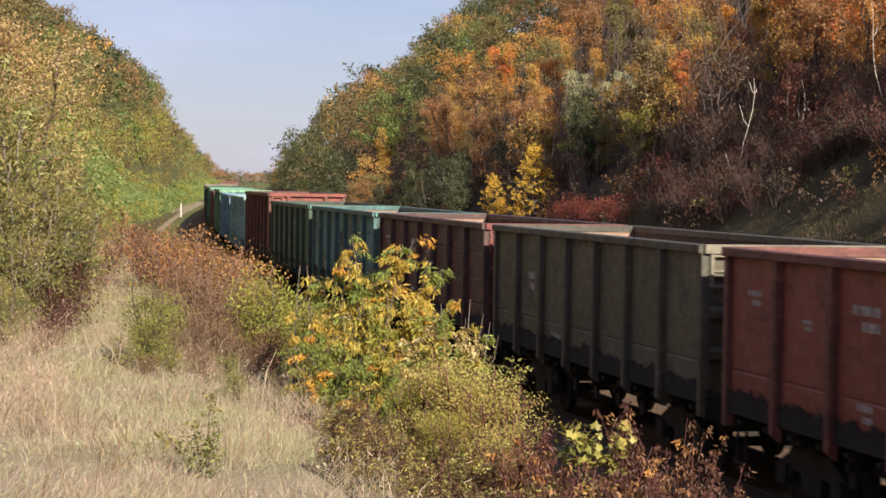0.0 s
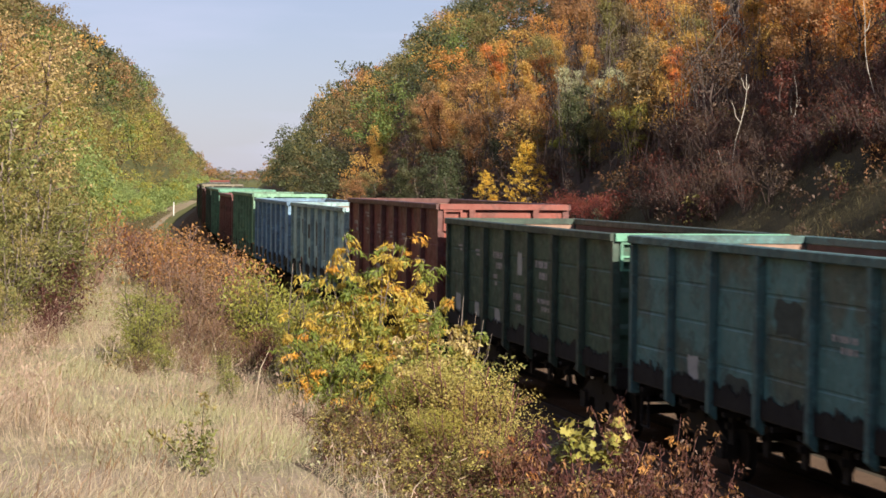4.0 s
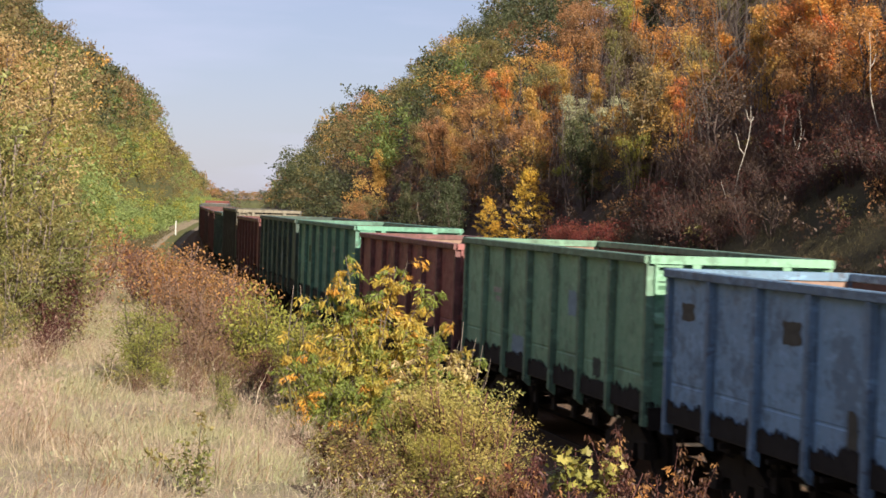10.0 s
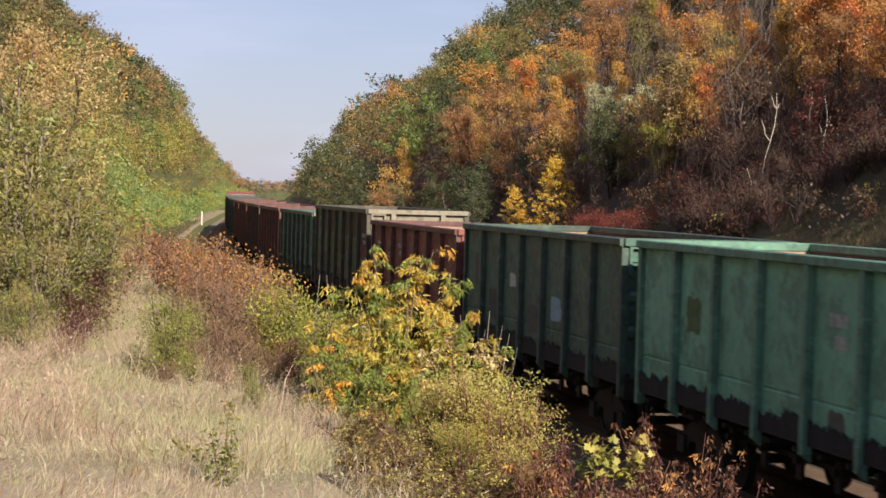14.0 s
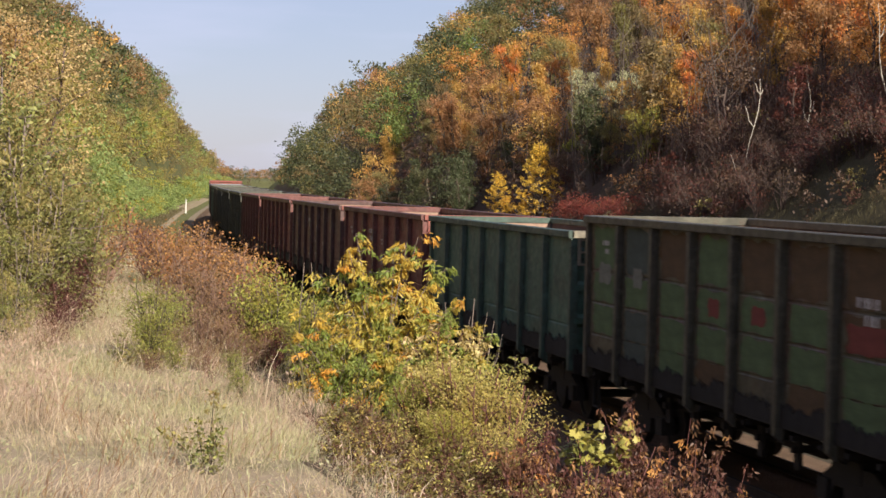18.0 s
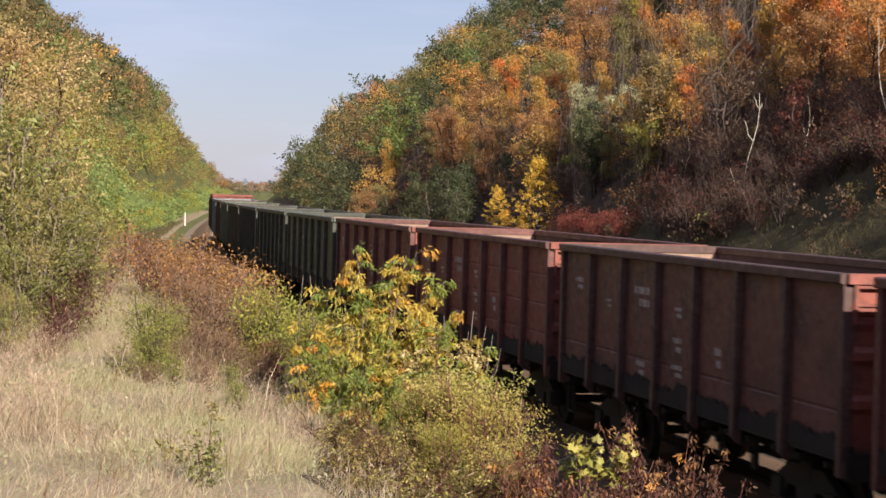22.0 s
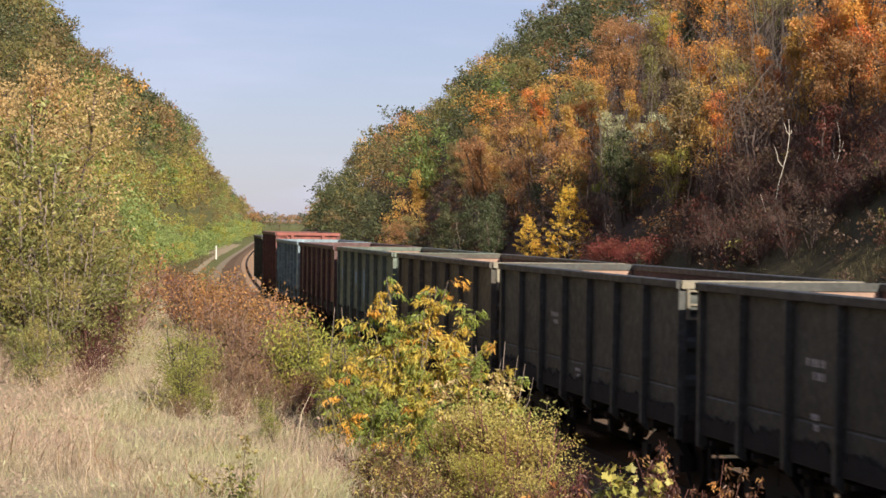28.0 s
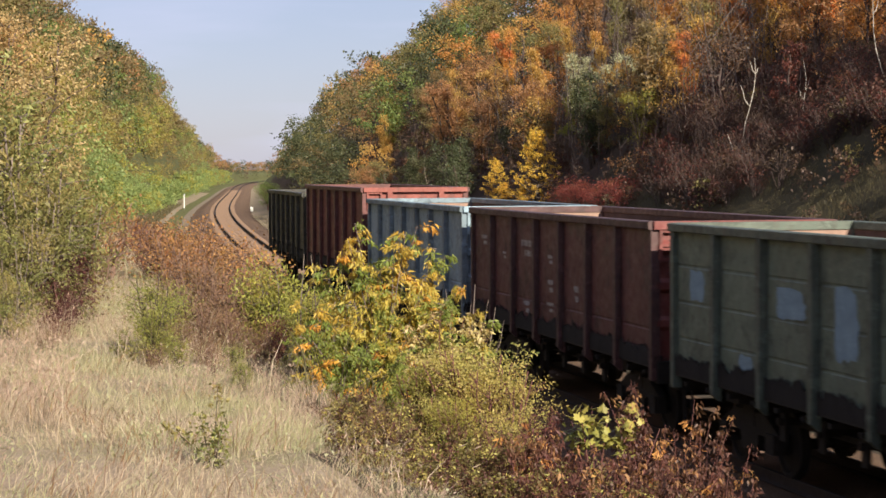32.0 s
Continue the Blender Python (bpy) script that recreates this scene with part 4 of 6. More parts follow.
def wood_slopes():
    """Thickets on both sides of the cutting; colours go by stretch as they stand along the line."""
    rng = random.Random(5)
    # right-hand slope, near half
    s = 12.0
    while s < 112:
        step = 2.7 + 0.018 * (s - 14)
        u = 7.2
        while u < 33:
            du = step * rng.uniform(0.8, 1.15)
            ss, uu = s + rng.uniform(-1.1, 1.1), u + rng.uniform(-0.6, 0.6)
            kind = choose(rng, slope_table(rng, ss, uu))
            size = rng.uniform(1.0, 1.7) if kind.endswith("bush") else rng.uniform(2.6, 4.4) * (1.35 if uu > 17 and ss > 88 else 1.0)
            x, y = plan(ss, uu)
            z = float(ground(ss, uu))
            open_ground = ss < 34 and uu < 10.6 and rng.random() < 0.9 or 34 <= ss < 64 and uu < 9.4
            aside = math.atan2(x, y) > 0.27
            hidden = z > 4.4 + 0.105 * y + 0.6
            if not aside and not open_ground:
                size = under_ridge(x, y, z, size, 0.3, True)
                hidden = hidden or size < 1.0
            # outside the view: unseen trees added to shade the lower slope
            if aside and not open_ground and 8.5 < uu < 12.5:
                far_plant("rust", x, y, z, size * 0.8, rng)
            elif not aside and not hidden and not open_ground:
                plant(kind, x, y, size, rng, sink=0.04 * size, z=z, group="trees on the cutting slopes")
            u += du
        s += step
    for i in range(200):
        ss = rng.uniform(22, 43)
        uu = rng.uniform(8.6 if ss > 29 else 10.2, 12.6)
        if ss > 41 and uu < 9.6:
            continue
        x, y = plan(ss, uu)
        plant(rng.choice(("bramble", "bramble", "dark_bramble", "dark_bramble", "red_bramble")) if rng.random() < 0.93 else "thin_red", x, y, rng.uniform(0.8, 1.5), rng, sink=0.05, group="trees on the cutting slopes")
    # the slope goes on beside and behind the camera; unseen trees added to shade it
    for i in range(150):
        ss, uu = rng.uniform(-40, 12), rng.uniform(9, 24)
        x, y = plan(ss, uu)
        far_plant(rng.choice(("rust", "olive", "gold")), x, y, float(ground(ss, uu)), rng.uniform(2.2, 3.2), rng)
    # right-hand slope, far half
    s = 114.0
    while s < 400:
        step = 4.2 + 0.018 * (s - 114)
        u = 7.2 if s < 180 else 8.6
        while u < 36:
            ss, uu = s + rng.uniform(-1.5, 1.5), u + rng.uniform(-1, 1)
            kind = choose(rng, COOL if ss > 135 or rng.random() < 0.93 else WARM).replace("thin_", "").replace("brown", "rust").replace("pale", "olive")
            x, y = plan(ss, uu)
            z = float(ground(ss, uu))
            size = under_ridge(x, y, z, rng.uniform(4.6, 6.6) * (0.8 if uu < 9 and ss < 150 else 1), 0.4, True)
            if size > 1.5:
                far_plant(kind, x, y, z, size, rng, "mid_" if ss < 190 else "far_")
            u += step * rng.uniform(0.8, 1.1)
        s += step
    # left-hand slope
    s = 34.0
    while s < 640:
        step = 4.0 + 0.016 * (s - 34)
        foot = float(np.interp(s, (-25, 14, 40, 80, 130, 200, 260), (13.0, 10.8, 9.4, 8.2, 7.7, 6.8, 6.0)))
        u = foot + 0.9
        while u < foot + (12 if s < 120 else 20):
            ss, uu = s + rng.uniform(-1.4, 1.4), -(u + rng.uniform(-0.6, 0.6))
            band = (u - foot) / (1 + 0.004 * s)
            kind = choose(rng, LEFTLOW if band < 1.3 and s > 60 else LEFTMID if band < 3.2 and s > 60 else LEFT)
            x, y = plan(ss, uu)
            z = float(ground(ss, uu))
            size = rng.uniform(5.0, 8.0) * (0.45 if band < 1.6 else 0.65 if band < 3.5 else 1) * (0.7 if s < 60 else 1) * float(np.interp(s, (200, 300), (1, 1.3)))
            size = under_ridge(x, y, z, size, 0.35, False)
            if size > 1.2 and s < 62:
                plant("left_" + kind, x, y, size, rng, z=z, group="trees on the cutting slopes")
            elif size > 0.6:
                far_plant(kind, x, y, z, size, rng, "mid_" if s < 190 and size > 2.5 else "far_")
            u += step * rng.uniform(0.8, 1.1) * (0.9 if s < 60 else 0.55)
        s += step
    undergrowth()
    horizon_wood()
    close_far()


wood_slopes()


def slope_marks():
    """Single trees that stand out on the far slope: kind, x, y, height."""
    rng = random.Random(77)
    for kind, x, y, size in (("gold_cone", 3.54, 82.0, 3.2), ("gold_cone", 3.0, 82.6, 1.5), ("gold_cone", 2.45, 83.5, 2.0), ("gold_cone", 2.28, 88.7, 2.2), ("red_bush", 4.9, 75.0, 1.3), ("red_bush", 5.4, 72.5, 1.15), ("red_bush", 5.9, 70.5, 1.2), ("red_bush", 4.5, 77.5, 1.05), ("pale", 5.6, 71.0, 0.8),
                             ("pale", 6.1, 89.0, 2.8), ("lime", -3.7, 150.0, 3.8), ("gold", -3.5, 141.0, 3.6), ("orange", -10.1, 244.8, 5.5), ("orange", -7.0, 234.9, 5.0), ("olive", 3.2, 136.0, 5.0), ("orange", 8.9, 83.0, 3.8), ("lime", 5.2, 88.0, 2.6), ("thin_rust", 11.6, 65.5, 2.6), ("gold", 9.4, 81.0, 3.2),
                             ("orange", 11.9, 70.0, 3.6), ("orange", 13.0, 68.0, 3.4), ("gold", 10.8, 71.0, 3.2), ("lime", 9.2, 104.0, 3.6), ("thin_red", 10.1, 61.9, 2.6), ("thin_red", 10.5, 62.4, 2.2), ("lime_bush", 10.2, 44.5, 1.3), ("gold", 0.8, 128.0, 3.4)):
        plant(kind, x, y, under_ridge(x, y, land_z(x, y), size, 0.3, True) or 1.0, rng, sink=0.05, group="trees on the cutting slopes")
    for s, u, size in ((205, 5.6, 1.6), (216, 5.2, 1.8), (228, 5.8, 2.2), (242, 5.4, 2.2), (258, 5.6, 2.6), (276, 5.4, 2.6)):
        x, y = plan(s, u)
        plant("green_bush", x, y, size, rng, sink=0.05, group="shrubs beside the track", label="green leafy shrub on the verge of the track")
    # the same by their place along the line: kind, s, u, height
    for kind, s, u, size in (("pale", 58.5, 11.2, 2.5), ("gold", 67, 11.6, 3.5), ("orange", 71, 12.4, 3.3), ("olive", 55, 10.9, 2.3), ("lime", 46.5, 10.3, 2.2), ("flame", 45.5, 11.9, 2.9), ("gold", 47.5, 12.4, 3.0), ("gold", 51.5, 12.6, 2.8), ("olive", 63, 10.2, 2.2), ("dark", 66.5, 9.8, 2.2),
                             ("flame", 43.5, 11.3, 2.4), ("thin_gold", 47, 11.2, 2.6), ("gold", 49.5, 11.6, 2.8), ("thin_rust", 41, 12.2, 2.6), ("thin_gold", 38, 12.4, 2.6), ("flame", 31.5, 13.0, 3.0), ("gold", 61, 12.6, 3.0), ("thin_gold", 53, 11.2, 2.6), ("thin_gold", 49, 10.8, 2.4), ("olive", 51, 10.2, 1.9), ("flame", 36.5, 13.8, 3.4), ("flame", 39.5, 13.6, 3.2), ("flame", 33.8, 13.2, 3.0), ("gold", 42, 13.8, 3.2), ("thin_rust", 44, 12.8, 3.0), ("flame", 86, 13.5, 3.8), ("gold", 80, 11.5, 3.4), ("gold", 90, 11.2, 3.0)):
        x, y = plan(s, u)
        plant(kind, x, y, size, rng, sink=0.05, group="trees on the cutting slopes")


def bare_birch(x, y, h, lean, seed, forks):
    """A leafless white-stemmed birch with a few crooked branches."""
    rng = np.random.RandomState(seed)
    z = land_z(x, y)
    ob = thing("birch", pose(x, y, z - 0.1), "leafless dead birch with a pale trunk", "tree", "bare birches")
    pts = [(lean * t * h + 0.03 * h * math.sin(6 * t + seed), 0.02 * h * math.sin(7 * t), t * h) for t in np.linspace(0, 1, 8)]
    part("trunk", Build().tube(pts, [0.0062 * h * (1.1 - 0.8 * t) for t in np.linspace(0, 1, 8)], 7).mesh("trunk", True), M_BIRCH, ob)
    for at, side, ln in forks:
        p = Vector(pts[at])
        q = [p, p + Vector((side * ln * 0.3, 0.1 * ln, ln * 0.4)), p + Vector((side * ln * 0.38, 0.0, ln * 0.8)), p + Vector((side * ln * 0.52, 0.1, ln * 1.25))]
        part("branch", Build().tube(q, [0.0045 * h, 0.004 * h, 0.003 * h, 0.0015 * h], 5).mesh("branch", True), M_BIRCH, ob)


def thicket(seed, count, s0, s1, u0, u1, tall, material, label):
    """Thin leafless stems that stand all over the far slope."""
    rng = random.Random(seed)
    b = Build()
    for i in range(count):
        s, u = s0 + (s1 - s0) * rng.random() ** 1.5, u0 + (u1 - u0) * rng.random()
        x, y = plan(s, u)
        z, h = float(ground(s, u)), tall * rng.uniform(0.9, 2.4) * (1.5 if rng.random() < 0.15 else 1)
        dx, dy = rng.uniform(-0.22, 0.22) * h, rng.uniform(-0.2, 0.2) * h
        r = 0.006 + 0.006 * h
        b.tube([(x, y, z - 0.1), (x + dx * 0.4, y + dy * 0.4, z + h * 0.55), (x + dx, y + dy, z + h)], [r, r * 0.7, 0.003], 3)
        for k in range(2):
            t = rng.uniform(0.4, 0.85)
            px, pz, w = x + dx * t, z + h * t, rng.uniform(-0.35, 0.35) * h
            b.tube([(px, y + dy * t, pz), (px + w, y + dy * t + rng.uniform(-0.2, 0.2), pz + abs(w) * 1.3)], [r * 0.5, 0.003], 3)
    solo("bare_thicket", b.mesh("bare_thicket"), material, label, "thicket", kind="stuff")


thicket(44, 1300, 32, 114, 8.8, 22.8, 1.0, M_BRUSHSTEM, "thin leafless dark stems of a thicket on the slope")
thicket(45, 640, 38, 82, 10.5, 17.0, 1.45, M_GREYBARK, "tall leafless grey stems among the trees")
slope_marks()
bare_birch(8.85, 62.6, 3.35, 0.09, 3, ((4, -1, 0.5), (6, -1, 0.3), (6, 1, 0.16), (0, 1, 1.1), (0, -1, 0.9)))
bare_birch(11.9, 56.8, 3.3, -0.17, 8, ((5, 1, 0.3),))
for bx, by, bh in ((10.4, 61.0, 2.0), (8.4, 66.0, 1.5), (7.9, 70.0, 1.8)):
    bare_birch(bx, by, bh, 0.05 * math.sin(bx * 9), int(bx * 10), ((4, 1, 0.25), (3, -1, 0.3)))

# ---- shrubs on the near bank ----
def near_kinds():
    kind_of("ash_low", "green and yellow leafy shrub below the young tree", "shrub", M_GREYBARK, L_LIME, [dict(seed=25, h=1.0, w=1.0, stems=7, limbs=6, leaves=3600, leaf=(0.042, 0.015), clump=0.085, droop=0.8)])
    kind_of("fine", "shrub with fine yellow-green leaves", "shrub", M_REDTWIG, L_FINE, [dict(seed=31, h=1.0, w=0.8, stems=11, limbs=9, leaves=6500, leaf=(0.0205, 0.0115), clump=0.055, droop=0.2, low=0.1)])
    kind_of("fine_green", "shrub with fine fresh green leaves", "shrub", M_REDTWIG, L_LIME, [dict(seed=33, h=1.0, w=0.8, stems=11, limbs=9, leaves=6500, leaf=(0.0205, 0.0115), clump=0.055, droop=0.2, low=0.1)])
    kind_of("dogwood", "dogwood with dark purple-brown leaves", "shrub", M_REDTWIG, L_PURPLE, [dict(seed=41, h=1.0, w=1.1, stems=8, limbs=9, leaves=2000, leaf=(0.05, 0.022), clump=0.07, droop=1.0), dict(seed=42, h=1.0, w=1.25, stems=8, limbs=8, leaves=1700, leaf=(0.05, 0.021), clump=0.08, droop=1.1)])
    kind_of("willow", "grey-green willow shrub with narrow leaves", "shrub", M_GREYBARK, L_WILLOW, [dict(seed=61, h=1.0, w=0.75, stems=9, limbs=9, leaves=8000, leaf=(0.032, 0.0105), clump=0.06, droop=0.6, low=0.08)])
    kind_of("gold_willow", "golden willow tree with fading leaves", "tree", M_BRUSHSTEM, L_PALEGOLD, [dict(seed=65, h=1.0, w=0.7, stems=5, limbs=11, leaves=13000, leaf=(0.0145, 0.008), clump=0.055, droop=0.3, low=0.15, thick=0.009)])
    kind_of("amber", "shrub with sparse orange and amber leaves", "shrub", M_BROWNTWIG, L_AMBER, [dict(seed=71, h=1.0, w=0.9, stems=8, limbs=8, leaves=700, leaf=(0.038, 0.024), clump=0.075, droop=0.4, low=0.2), dict(seed=72, h=1.0, w=1.0, stems=7, limbs=9, leaves=650, leaf=(0.036, 0.023), clump=0.09, droop=0.5, low=0.15)])
    kind_of("twiggy", "bare brown twiggy shrub with withered leaves", "shrub", M_BROWNTWIG, L_BROWN, [dict(seed=81, h=1.0, w=1.05, stems=12, limbs=8, leaves=2300, leaf=(0.026, 0.013), clump=0.09, droop=0.5), dict(seed=82, h=1.0, w=0.95, stems=10, limbs=9, leaves=2000, leaf=(0.03, 0.014), clump=0.08, droop=0.6)])
    kind_of("dark_twiggy", "dark brown twiggy shrub beside the path", "shrub", M_REDTWIG, L_REDBROWN, [dict(seed=85, h=1.0, w=0.85, stems=12, limbs=8, leaves=1500, leaf=(0.03, 0.016), clump=0.09, droop=0.5)])
    kind_of("leafy", "light green leafy shrub in the grass", "shrub", M_BARK, L_LEAFY, [dict(seed=91, h=1.0, w=0.8, stems=8, limbs=9, leaves=2600, leaf=(0.032, 0.015), clump=0.075, droop=0.3, low=0.08)])


near_kinds()
L_ASHG = leaf_stuff("green_pinnate_leaves", (0.27, 0.33, 0.08), (0.18, 0.25, 0.06), (0.42, 0.38, 0.08), 0.5)
L_ASHY = leaf_stuff("yellow_pinnate_leaves", (0.64, 0.48, 0.10), (0.44, 0.40, 0.10), (0.66, 0.42, 0.08), 0.5)
L_ASHO = leaf_stuff("orange_pinnate_leaves", (0.72, 0.40, 0.06), (0.66, 0.36, 0.08), (0.56, 0.27, 0.07), 0.5)
L_CREAM = leaf_stuff("creamy_pinnate_leaves", (0.74, 0.60, 0.32), (0.60, 0.52, 0.20), (0.70, 0.46, 0.28), 0.5)
L_MAPLE = leaf_stuff("bright_maple_leaves", (0.33, 0.31, 0.075), (0.19, 0.23, 0.06), (0.42, 0.31, 0.075), 0.3)
L_PLUM = leaf_stuff("curled_plum_leaves", (0.15, 0.055, 0.048), (0.075, 0.035, 0.03), (0.18, 0.10, 0.05), 0.35, patch=2.5)
L_TWIGLEAF = leaf_stuff("small_olive_leaves", (0.22, 0.18, 0.07), (0.14, 0.115, 0.05), (0.30, 0.23, 0.09), 0.45)


def hung_leaves(rng, at, ways, length, width):
    """Folded leaves whose midribs run along ways."""
    n = len(at)
    ways = ways / (np.linalg.norm(ways, axis=1)[:, None] + 1e-9)
    side = np.cross(ways, rng.normal(size=(n, 3)))
    side /= np.linalg.norm(side, axis=1)[:, None] + 1e-9
    nor = np.cross(side, ways)
    size = (0.65 + 0.7 * rng.rand(n))[:, None]
    mid = at + ways * length * size * 0.4 + nor * length * size * 0.13
    return np.stack([at, mid + side * width * size / 2, at + ways * length * size - nor * length * size * 0.12, mid - side * width * size / 2], 1)


def shoots(seed, ends, foot, sprays, reach, leaves, leaf, droop, start, colours, thick=0.008, spread=0.1, lift=0.7):
    """A shrub of long shoots. ends: tops (x, y, z) from the foot at 0, 0, 0; leafy sprays stand out along each shoot.
    colours(rng, x, z) says which foliage a spray belongs to. Gives the wood and the foliage meshes by colour."""
    rng = np.random.RandomState(seed)
    woods, sets = [], {}
    for end in ends:
        wood = Build()
        woods.append(wood)
        end = np.array(end, float)
        o = np.array([rng.normal() * foot, rng.normal() * foot, -0.08])
        bow = np.array([(end[0] - o[0]) * 0.25 + rng.normal() * spread * 0.5, (end[1] - o[1]) * 0.25, end[2] * 0.55])
        ts = np.linspace(0, 1, 8)[:, None]
        path = o * (1 - ts) ** 2 + 2 * bow * ts * (1 - ts) + end * ts ** 2
        wood.tube(path, [thick * (1.15 - t) for t in ts[:, 0]], 5)
        for k in range(sprays):
            t = start + (1 - start) * (k + rng.rand()) / sprays
            p = np.array([np.interp(t, ts[:, 0], path[:, i]) for i in range(3)])
            az, ln = rng.rand() * 6.28, reach * (1.15 - 0.65 * t) * (0.6 + 0.7 * rng.rand())
            out = np.array([math.cos(az), math.sin(az), 0])
            v = np.linspace(0, 1, 5)[:, None]
            curve = p + out * ln * v + np.array([0, 0, 1.0]) * ln * (lift * v - (lift * 0.45 + 0.5 * droop) * v ** 2)
            if reach > 0.1:
                wood.tube(curve[::2], [thick * 0.35, thick * 0.25, thick * 0.12], 3)
            n = max(3, int(leaves * (0.7 + 0.6 * rng.rand())))
            w = 0.12 + 0.88 * rng.rand(n)
            at = np.stack([np.interp(w, v[:, 0], curve[:, i]) for i in range(3)], -1) + rng.normal(size=(n, 3)) * 0.012
            ways = out * 0.5 + rng.normal(size=(n, 3)) * 0.55 + (0, 0, 0.35 - 1.3 * droop)
            sets.setdefault(colours(rng, p[0], p[2]), []).append(hung_leaves(rng, at, ways, *leaf))
    return [w.mesh("stem", True) for w in woods], {c: quads_mesh("foliage", np.concatenate(q)) for c, q in sets.items()}


def shoot_plant(name, label, category, x, y, built, mats, wood, group="shrubs on the near bank"):
    ob = thing(name, pose(x, y, land_z(x, y)), label, category, group)
    for me in built[0]:
        part("stem", me, wood, ob)
    for c, me in built[1].items():
        part("foliage", me, mats[c], ob)
    return ob


def from_tops(x, y, tops, depth, rng):
    """Shoot ends over the foot at x, y; tops are (x, z) with z over the rails."""
    z = land_z(x, y)
    return [(tx - x, rng.uniform(-depth, depth), tz - z) for tx, tz in tops]


def near_shoots():
    rng = random.Random(4)
    # the young ash by the bank's edge
    tops = ((-0.65, 3.98), (-0.70, 3.86), (-0.19, 3.96), (-0.36, 3.88), (-0.27, 3.92), (0.16, 3.50), (0.02, 3.72), (-0.05, 3.78), (-0.93, 3.66), (-0.80, 3.72), (-0.48, 3.72), (-0.15, 3.55), (-0.58, 3.55), (0.05, 3.42), (-1.04, 3.38), (-0.40, 3.45))
    def ash_colour(r, x, z):
        mid = -0.3 < x < 0.38 and z > 0.45
        return r.choice(3, p=(0.30, 0.60, 0.10) if mid else (0.58, 0.35, 0.07))
    shoot_plant("ash_tree", "slender young ash with green, yellow and orange drooping leaves", "tree", -0.45, 15.9, shoots(3, from_tops(-0.45, 15.9, tops, 0.3, rng), 0.07, 26, 0.26, 36, (0.05, 0.0125), 1.0, 0.12, ash_colour, 0.009), (L_ASHG, L_ASHY, L_ASHO), M_GREYBARK)
    tops = ((-1.06, 3.25), (-1.0, 3.05), (-0.80, 3.20), (-0.68, 3.05), (-0.92, 2.95), (-0.55, 3.1))
    shoot_plant("ash_shrub", "leafy green ash shrub with orange sprays", "shrub", -0.8, 15.2, shoots(5, from_tops(-0.8, 15.2, tops, 0.25, rng), 0.08, 20, 0.25, 34, (0.046, 0.0135), 0.8, 0.1, lambda r, x, z: r.choice(3, p=(0.72, 0.14, 0.14))), (L_ASHG, L_ASHY, L_ASHO), M_GREYBARK)
    tops = ((0.06, 3.48), (0.22, 3.44), (-0.09, 3.40), (0.31, 3.28), (-0.22, 3.33), (0.14, 3.40), (0.0, 3.30), (-0.3, 3.2), (0.27, 3.36), (-0.02, 3.45), (-0.15, 3.25), (0.2, 3.22))
    shoot_plant("ash_shrub", "shrub with creamy drooping autumn leaves", "shrub", 0.03, 14.1, shoots(6, from_tops(0.03, 14.1, tops, 0.2, rng), 0.06, 22, 0.2, 30, (0.036, 0.0135), 0.8, 0.12, lambda r, x, z: r.choice(3, p=(0.6, 0.25, 0.15))), (L_CREAM, L_ASHG, L_ASHY), M_REDTWIG)
    # dogwoods with curled leaves along upright stems
    for i, (x, y, top, wide, n) in enumerate(((1.16, 11.5, 3.23, 0.16, 9), (1.02, 11.7, 3.17, 0.10, 5), (1.28, 11.5, 3.13, 0.14, 8), (1.40, 11.4, 3.02, 0.13, 7), (1.50, 11.3, 2.92, 0.12, 6), (1.57, 11.1, 2.78, 0.1, 5), (0.53, 11.5, 3.07, 0.15, 8), (0.42, 11.3, 2.99, 0.12, 7),
                                              (0.66, 11.6, 2.99, 0.12, 6), (1.08, 11.0, 2.98, 0.16, 9), (1.22, 10.8, 2.93, 0.14, 8), (1.34, 10.7, 2.82, 0.12, 7), (0.60, 10.8, 2.86, 0.14, 7), (0.95, 10.9, 2.90, 0.12, 6))):
        h = top - land_z(x, y)
        ends = [(rng.gauss(0, wide), rng.gauss(0, wide * 0.7), h * rng.uniform(0.72, 1.0)) for k in range(n)]
        shoot_plant("dogwood", "dogwood with curled dark plum leaves on upright stems", "shrub", x, y, shoots(20 + i, ends, 0.05, 18, 0.075, 13, (0.03, 0.0105), 1.0, 0.2, lambda r, x, z: r.choice(3, p=(0.84, 0.13, 0.03)), 0.0055, 0.04), (L_PLUM, L_RUST, L_ORANGE), M_REDTWIG)
    # sparse olive brush between them
    for i, (x, y, top, n) in enumerate(((0.78, 10.8, 2.88, 8), (0.90, 10.6, 2.84, 8), (0.50, 10.9, 2.86, 7), (0.18, 11.6, 2.92, 9), (0.32, 11.9, 3.0, 9), (-0.3, 12.7, 2.98, 10), (-0.18, 12.3, 2.9, 9), (0.02, 12.0, 2.92, 9), (-0.36, 11.9, 2.95, 10), (-0.25, 11.4, 2.88, 10), (-0.08, 11.1, 2.84, 10), (0.12, 10.9, 2.82, 9), (0.30, 10.8, 2.84, 9), (-0.45, 12.4, 2.98, 9), (-0.52, 12.0, 2.9, 9), (-0.42, 11.3, 2.84, 9), (-0.34, 10.9, 2.8, 9), (-0.18, 10.7, 2.78, 9), (-0.62, 12.9, 2.98, 9), (-0.55, 13.4, 3.02, 10))):
        h = top - land_z(x, y)
        ends = [(rng.gauss(0, 0.13), rng.gauss(0, 0.1), h * rng.uniform(0.7, 1.0)) for k in range(n)]
